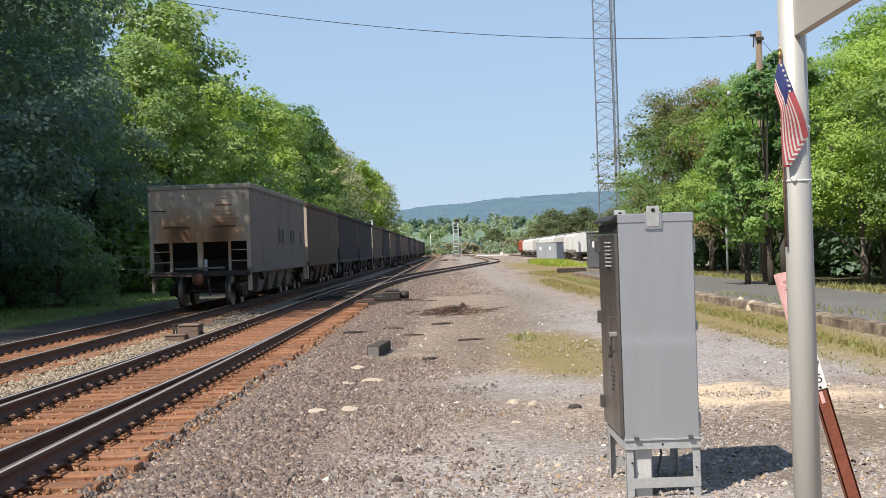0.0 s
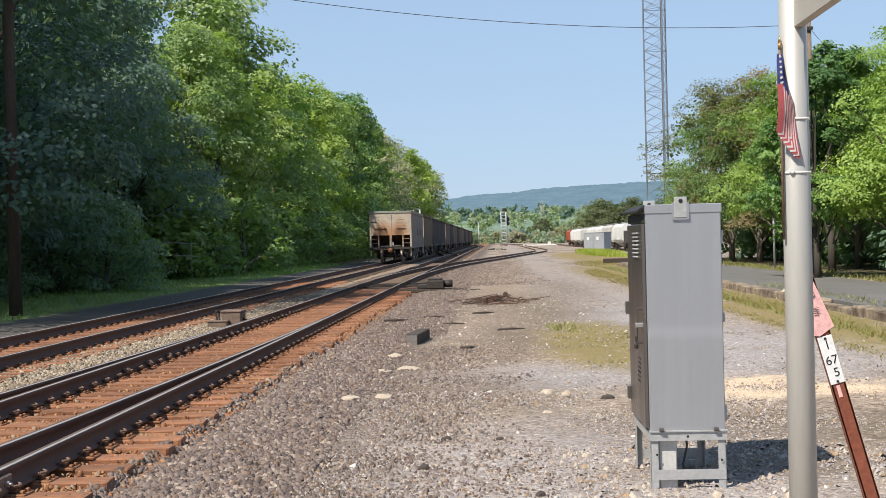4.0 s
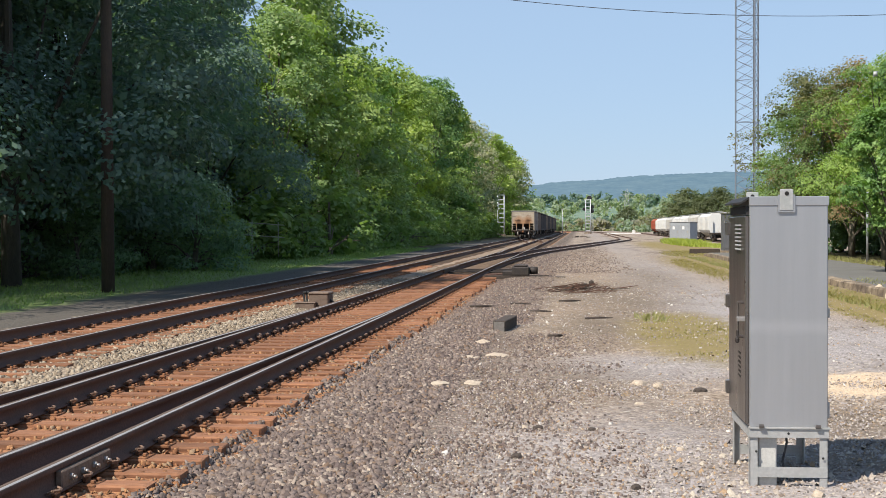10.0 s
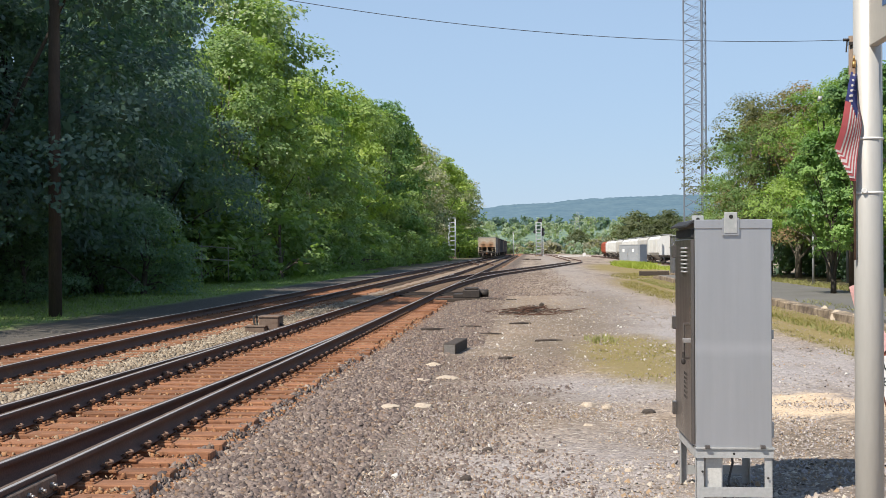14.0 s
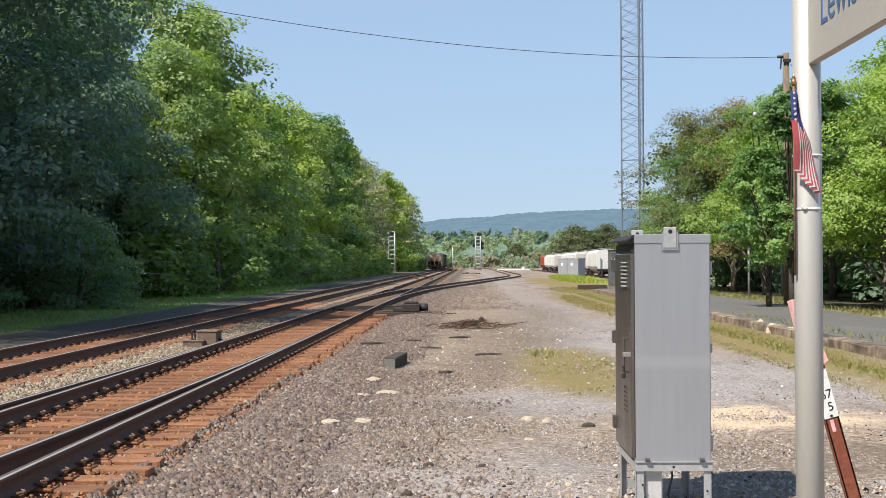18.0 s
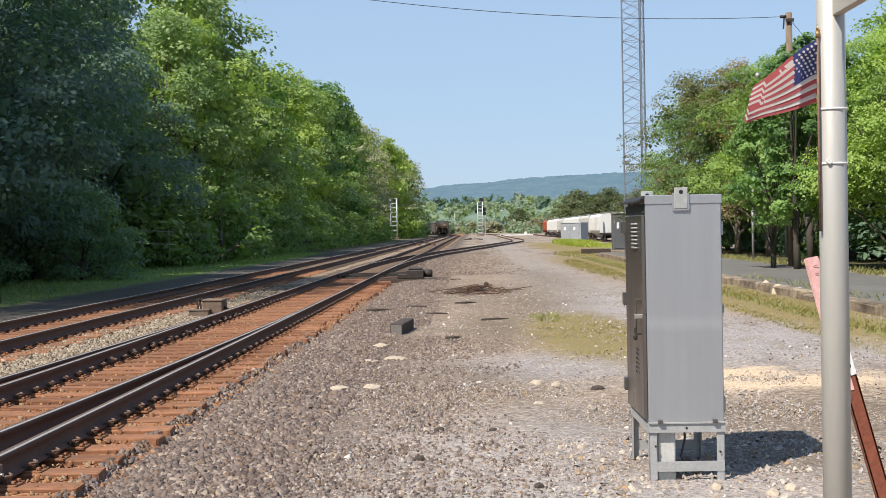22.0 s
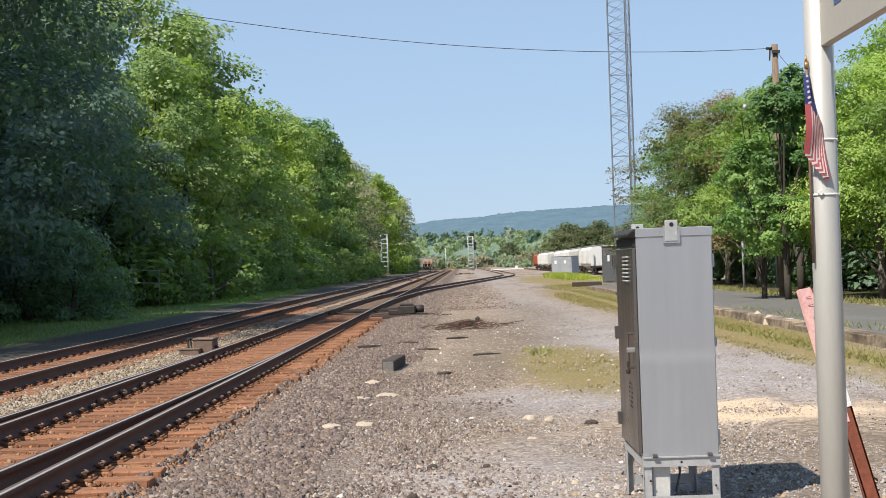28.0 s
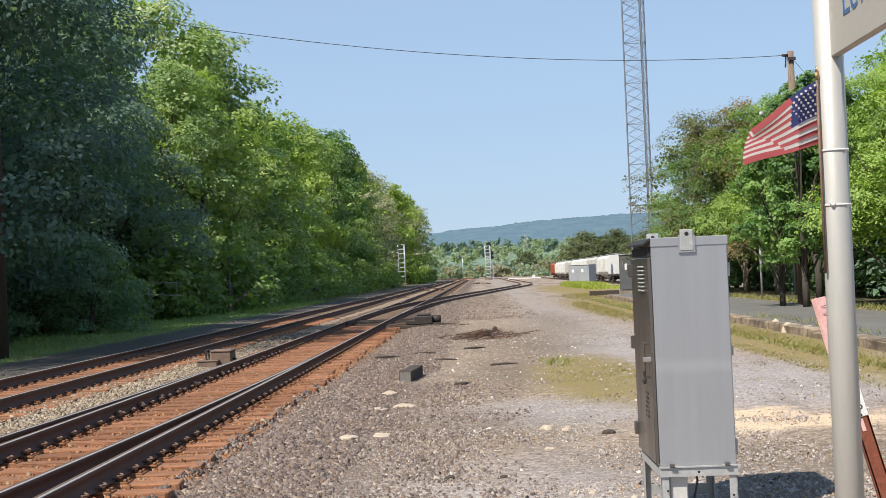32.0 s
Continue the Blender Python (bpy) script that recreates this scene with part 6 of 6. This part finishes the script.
# how the cloth hangs: seconds, the way of its stripes at the stick and at the loose end (0 out to the track, 90 down, 180 away from it), and their fanning out
HANG = [
    (0, 86, 104, 26), (0.5, 84, 98, 20), (1, 80, 94, 14), (1.5, 74, 94, 10), (2, 72, 94, 10), (2.5, 76, 96, 12), (3, 80, 97, 16), (3.5, 80, 97, 16),
    (5.5, 76, 97, 15), (6, 75, 97, 15), (6.5, 84, 100, 22), (7, 94, 104, 30), (7.5, 94, 106, 28), (8, 92, 107, 26), (8.5, 84, 100, 20), (9, 72, 92, 12), (9.5, 66, 88, 8), (10, 62, 84, 6), (10.5, 52, 78, 4),
    (11, 44, 76, 2), (11.5, 36, 62, 4), (12, 50, 72, 4), (12.5, 60, 84, 6), (13, 68, 92, 8), (13.5, 66, 92, 8), (14, 62, 91, 8), (14.5, 65, 92, 8), (15, 74, 92, 12), (15.5, 66, 91, 10),
    (17.5, 86, 96, 26), (18, 90, 96, 30), (18.5, 93, 102, 32), (19, 95, 104, 34), (19.5, 90, 100, 28), (20, 82, 93, 20), (20.5, 66, 92, 10), (21, 55, 89, 6), (21.5, 40, 72, 6), (22, 28, 16, 18), (22.5, 66, 88, 10),
    (23, 72, 95, 12), (23.5, 80, 96, 16), (24, 92, 100, 40), (24.5, 68, 84, 12), (25, 42, 68, 6), (25.5, 104, 112, 34), (27.5, 84, 96, 26), (28, 80, 96, 24), (28.5, 76, 95, 16), (29, 72, 95, 10), (29.5, 112, 120, 26),
    (30, 130, 132, 12), (30.5, 118, 100, 16), (31, 80, 42, 14), (31.5, 38, 24, 14), (32, 22, 20, 14)]


def flag():
    """A small flag; its cloth is a fan of stiff stripes that swing with the wind."""
    t = thing("small_flag", "small faded striped flag on a stick strapped to the pole", "flag", pose(PX - PR_ - 0.004, PY - 0.022, 0))
    part("stick", rodded((0.0, 0, 1.62), (0.0, 0, 2.14), 0.0036, 8), M["clip"], t, "brown wooden stick")
    bm = rodded((0, 0, 2.135), (0, 0, 2.152), 0.005, 10)
    rod(bm, (0, 0, 2.15), (0, 0, 2.170), 0.0048, 10, 0.001)
    part("finial", bm, M["gold"], t, "gilded finial")
    sh = FLAG_H / ROWS_
    for i in range(ROWS_):
        # one stripe of cloth, waving in depth and sagging a little along its length
        bm = bmesh.new()
        edge = []
        for k in range(COLS + 1):
            u = k / COLS
            y = -0.036 * min(1, u / 0.3) + 0.007 * u * math.sin(7.5 * u + 0.35 * i) + 0.0012 * i
            z = -0.012 * u * u + 0.003 * math.sin(6 * u + 0.2 * i)
            edge.append([bm.verts.new((-FLAG_W * u, y, z + q * sh * 0.68)) for q in (1, -1)])
        for k in range(COLS):
            f = bm.faces.new((edge[k][0], edge[k][1], edge[k + 1][1], edge[k + 1][0]))
            f.material_index = 2 if i < 7 and k < COLS * 0.4 else i % 2
        ext = bmesh.ops.extrude_face_region(bm, geom=bm.faces[:])
        for v in ext["geom"]:
            if isinstance(v, bmesh.types.BMVert):
                v.co.y += 0.0007
        if i < 7:
            for k in range(5):
                u = (k + 0.5 + 0.5 * (i % 2)) / COLS * 0.72
                y = -0.036 * min(1, u / 0.3) + 0.0012 * i - 0.001
                rod(bm, (-FLAG_W * u, y - 0.0006, 0), (-FLAG_W * u, y + 0.0012, 0), sh * 0.3, 6, mat=1)
        st = part("cloth_stripe", bm, [M["redcloth"], M["whitecloth"], M["bluecloth"]], t, "navy cloth with white dots" if i < 7 else "")
        rows = []
        for t_, a0, a1, fan in HANG:
            a = (a0 + a1) / 2
            limp = max(0.0, math.sin(radians(a))) ** 3
            row = i / (ROWS_ - 1)
            swing = ((9 * limp + 0.15 * fan) * (1 if a < 95 else -1) - 26 * (1 - limp) ** 3) * (row - 0.5)
            drop = FLAG_H * (row * (1 - 0.55 * limp) + 0.04)
            rows.append((t_, pose(0.012 * row * limp * (1 if a < 95 else -0.3), 0, 2.128 - drop, 0, -a - swing, 5 * math.sin(2.3 * t_ + 0.15 * i))))
        walks.append((st, rows))


flag()


def milepost():
    lean = 15.2
    t = thing("milepost", "leaning rust-brown channel post with a white mile plate and pink notice", "milepost", pose(1.855, 5.67, -0.02, 0, -lean, 0))
    bm = boxed(-0.030, 0.030, -0.004, 0.004, 0, 1.56)
    box(bm, -0.032, -0.024, -0.004, 0.026, 0, 1.56)
    box(bm, 0.024, 0.032, -0.004, 0.026, 0, 1.56)
    part("channel_post", bm, M["rustpost"], t)
    part("torn_tag", boxed(-0.012, 0.004, -0.007, -0.0045, 0.968, 1.022), M["pink"], t)
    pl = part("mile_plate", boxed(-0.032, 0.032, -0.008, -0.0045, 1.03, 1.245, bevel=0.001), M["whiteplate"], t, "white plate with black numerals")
    up = Matrix.Rotation(math.pi / 2, 4, "X")
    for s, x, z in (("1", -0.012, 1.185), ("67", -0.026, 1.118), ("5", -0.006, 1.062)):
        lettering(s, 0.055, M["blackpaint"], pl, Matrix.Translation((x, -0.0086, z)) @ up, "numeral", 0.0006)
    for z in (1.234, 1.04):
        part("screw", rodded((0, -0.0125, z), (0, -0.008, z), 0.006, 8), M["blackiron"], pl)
    # folded pink notice wrapped round the post
    bm = bmesh.new()
    a = [(-0.050, 0.012, 1.262), (-0.020, -0.014, 1.25), (0.055, -0.004, 1.275), (-0.046, 0.012, 1.57), (-0.034, -0.010, 1.575), (0.012, -0.004, 1.57)]
    vs = [bm.verts.new(p) for p in a]
    ws = [bm.verts.new((p[0], p[1] + 0.0016, p[2])) for p in a]
    for f in ((0, 1, 4, 3), (1, 2, 5, 4)):
        bm.faces.new([vs[i] for i in f])
        bm.faces.new([ws[i] for i in f][::-1])
    for i, j in ((0, 1), (1, 2), (2, 5), (5, 4), (4, 3), (3, 0)):
        bm.faces.new((vs[j], vs[i], ws[i], ws[j]))
    no = part("notice", bm, M["pink"], t, "pink printed notice sheet")
    for z, w in ((1.532, 0.022), (1.496, 0.030), (1.372, 0.03), (1.362, 0.026), (1.352, 0.03), (1.342, 0.022)):
        x = -0.022 + (1.57 - z) * 0.02
        part("print_bar", boxed(x, x + w, -0.0130, -0.0118, z, z + 0.0022), M["scrap"], no)
    part("print_mark", rodded((-0.002, -0.0135, 1.435), (-0.002, -0.006, 1.435), 0.0125, 18), M["scrap"], no)
    part("print_mark", rodded((-0.002, -0.0140, 1.435), (-0.002, -0.013, 1.435), 0.0095, 18), M["pink"], no)
    part("print_bar", boxed(-0.008, 0.004, -0.0144, -0.0138, 1.4335, 1.4365), M["scrap"], no)


milepost()


# ---------------- odds and ends on the ground ----------------
def timber_block():
    t = thing("timber_block", "short sawn block of charred old railway tie", "timber", pose(-1.26, 20.3, 0.0, 0, 0, -5))
    bm = boxed(-0.10, 0.10, 0, 1.35, -0.02, 0.17, bevel=0.012)
    part("block", bm, M["charred"], t)
    part("cut_end", boxed(-0.085, 0.085, -0.004, 0.01, -0.01, 0.155), M["timber_end"], t, "grey cut end")


def switch_box():
    t = thing("track_junction_box", "rusty brown track-side junction box between the tracks", "equipment box", pose(-5.45, 26.6, -0.08) @ Matrix.Scale(0.72, 4))
    part("body", boxed(-0.28, 0.30, 0.0, 0.7, 0.0, 0.46, bevel=0.03), M["machine"], t)
    part("lid", boxed(-0.30, 0.32, -0.02, 0.72, 0.455, 0.52, bevel=0.02), M["machine"], t)
    part("foot_box", boxed(-0.62, -0.05, -0.3, 0.1, 0.0, 0.22, bevel=0.02), M["machine"], t)
    part("lid", boxed(-0.64, -0.03, -0.32, 0.12, 0.215, 0.245, bevel=0.01), M["machine"], t)
    for x in (-0.42, -0.34):
        bm = rodded((x, 0.1, 0.2), (x - 0.05, 0.15, 0.5), 0.03, 6)
        rod(bm, (x - 0.05, 0.15, 0.5), (x + 0.06, 0.1, 0.52), 0.035, 6)
        part("cable_head", bm, M["rubber"], t)
    for x, z in ((0.36, 0.15), (0.40, 0.32)):
        part("conduit", rodded((0.2, 0.3, z), (x + 0.3, 0.2, 0.05), 0.04, 6), M["blackiron"], t)


def switch_machine():
    t = thing("switch_machine", "black greasy switch machine on long ties", "switch machine", pose(-1.95, 43.0, -0.03) @ Matrix.Diagonal((0.8, 0.8, 0.85, 1)))
    part("headblock", boxed(-1.6, 0.9, -0.35, -0.08, -0.05, 0.08, bevel=0.01), M["charred"], t)
    part("headblock", boxed(-1.6, 1.3, 0.45, 0.72, -0.05, 0.08, bevel=0.01), M["charred"], t)
    part("motor_case", boxed(-0.35, 0.38, -0.25, 0.65, 0.08, 0.42, bevel=0.04), M["blackiron"], t)
    part("cover", boxed(-0.28, 0.3, -0.18, 0.55, 0.415, 0.5, bevel=0.03), M["blackiron"], t)
    part("motor", rodded((0.38, 0.2, 0.27), (0.72, 0.2, 0.27), 0.15, 12), M["blackiron"], t)
    part("gear_case", boxed(-0.75, -0.33, -0.1, 0.4, 0.08, 0.26, bevel=0.03), M["blackiron"], t)
    part("throw_rod", rodded((-1.5, 0.15, 0.1), (-0.7, 0.15, 0.14), 0.03, 6), M["rail"], t)
    part("plank", boxed(0.55, 1.9, -0.65, -0.45, 0.0, 0.06, bevel=0.01), M["charred"], t)


def scrap_pile():
    rng = random.Random(17)
    t = thing("scrap_pile", "heap of rusty scrap rods and sticks on the gravel", "scrap")
    for k in range(120):
        x, y = rng.gauss(0.05, 0.42), rng.gauss(33.4, 0.9)
        an, l = rng.gauss(0.2, 0.9), rng.uniform(0.12, 0.55) * rng.choice([1, 1, 1, 1.7])
        z = 0.02 + max(0, 0.17 - 0.2 * abs(x) - 0.07 * abs(y - 33.4)) * rng.random()
        mid = Vector((x + rng.gauss(0, 0.03), y + rng.gauss(0, 0.05), z + rng.uniform(0, 0.05)))
        dx, dy, r = math.cos(an) * l / 2, math.sin(an) * l / 2, rng.uniform(0.006, 0.015)
        bm = rodded((x - dx, y - dy, z), mid, r * 0.7, 5, r)
        rod(bm, mid, (x + dx, y + dy, z + rng.uniform(-0.02, 0.10)), r, 5, r * 0.5)
        part("rod", bm, M["scrap"] if k % 3 else M["charred"], t)
    for x, y, s in ((0.1, 34.2, 0.14), (-0.2, 33.4, 0.1), (0.35, 37.0, 0.09)):
        bm = bmesh.new()
        bmesh.ops.create_icosphere(bm, subdivisions=1, radius=s)
        for v in bm.verts:
            v.co = Vector((x, y, s * 0.6)) + v.co * rng.uniform(0.7, 1.1)
        part("lump", bm, M["charred"], t)
    for x, y, an, l in ((-2.0, 26.6, 0.05, 0.5), (-1.25, 27.4, -0.1, 0.45), (-0.75, 25.0, -0.2, 0.42), (-0.2, 28.6, 0.2, 0.5), (0.35, 23.2, 0.1, 0.5), (-0.35, 19.4, 0.3, 0.25)):
        w = thing("stick", "dark weathered stick lying on the gravel", "stick", pose(x, y, 0.012, 0, 0, math.degrees(an)))
        bm = rodded((-l / 2, 0.02, 0.0), (0.03, -0.02, 0.012), 0.02, 6, 0.026)
        rod(bm, (0.03, -0.02, 0.012), (l / 2, 0.05, 0.004), 0.024, 6, 0.012)
        part("wood", bm, M["charred"], w)


def rock(name, label, x, y, sx, sy, sz, material, seed):
    rng = random.Random(seed)
    bm = bmesh.new()
    bmesh.ops.create_icosphere(bm, subdivisions=2, radius=1)
    for v in bm.verts:
        n = noise.noise(v.co * 1.7 + Vector((seed, 0, 0)))
        v.co = Vector((v.co.x * sx, v.co.y * sy, v.co.z * sz)) * (1 + 0.35 * n)
    ob = new(name, mesh_of(name, bm, material))
    ob.matrix_basis = pose(x, y, sz * 0.15, 0, 0, rng.uniform(0, 180))
    tagged(ob, label, "stone")


def rocks():
    W, B = STONES["white"], STONES["ballast"]
    for k, (x, y, sx, sy, sz) in enumerate(((-1.12, 13.5, 0.12, 0.10, 0.035), (-1.45, 13.3, 0.11, 0.12, 0.05), (-1.38, 16.2, 0.13, 0.12, 0.03), (-1.05, 16.5, 0.16, 0.14, 0.03), (-1.36, 18.2, 0.12, 0.08, 0.05), (0.62, 13.6, 0.09, 0.08, 0.04), (0.8, 13.35, 0.055, 0.05, 0.05), (0.55, 12.0, 0.05, 0.04, 0.03), (1.9, 8.0, 0.05, 0.05, 0.035), (2.1, 7.6, 0.05, 0.04, 0.03), (1.45, 8.05, 0.045, 0.04, 0.035), (1.75, 7.85, 0.055, 0.045, 0.035))):
        rock("stone", "pale limestone lump lying on the gravel", x, y, sx, sy, sz, W, 50 + k)
    for k, (x, y, s) in enumerate(((-0.34, 10.55, 0.05), (0.1, 10.5, 0.04), (-0.45, 9.2, 0.05), (0.35, 8.2, 0.04), (-0.6, 11.6, 0.035), (1.2, 13.0, 0.08))):
        rock("stone", "dark stone lying on the gravel", x, y, s, s * 0.8, s * 0.6, M["charred"], 80 + k)
    for k, (x, y) in enumerate(((6.55, 27.8), (6.6, 29.3), (6.6, 26.4))):
        rock("stone", "whitewashed stone on the platform kerb", x, y, 0.16, 0.2, 0.3, W, 95 + k)


timber_block()
switch_box()
switch_machine()
scrap_pile()
rocks()

t_ = thing("timber_beam", "old dark timber beam lying in the grass", "timber", pose(7.6, 79.5, 0))
part("beam", boxed(-0.9, 0.9, -0.15, 0.15, -0.03, 0.3, bevel=0.02), M["charred"], t_)


slab = thing("concrete_slab", "long pale concrete crossing slab past the turnout", "slab", pose(10.6, 306, -0.1))
part("slab", boxed(-3.9, 3.9, -1.2, 1.2, 0, 0.30, bevel=0.03), M["whiteplate"], slab)
for x, y, an, ln in ((-0.6, 205, 32, 1.2), (0.7, 212, -40, 1.3), (1.4, 203, 50, 0.9), (-0.3, 222, 70, 1.2)):
    t_ = thing("old_tie", "discarded dark railway tie lying on the ballast", "timber", pose(x, y, 0, 0, 0, an), group="discarded ties")
    part("timber", boxed(-ln / 2, ln / 2, -0.13, 0.13, -0.08, 0.12, bevel=0.02), M["charred"], t_)


def motions():
    for ob, rows in walks:
        walk(ob, rows)


motions()
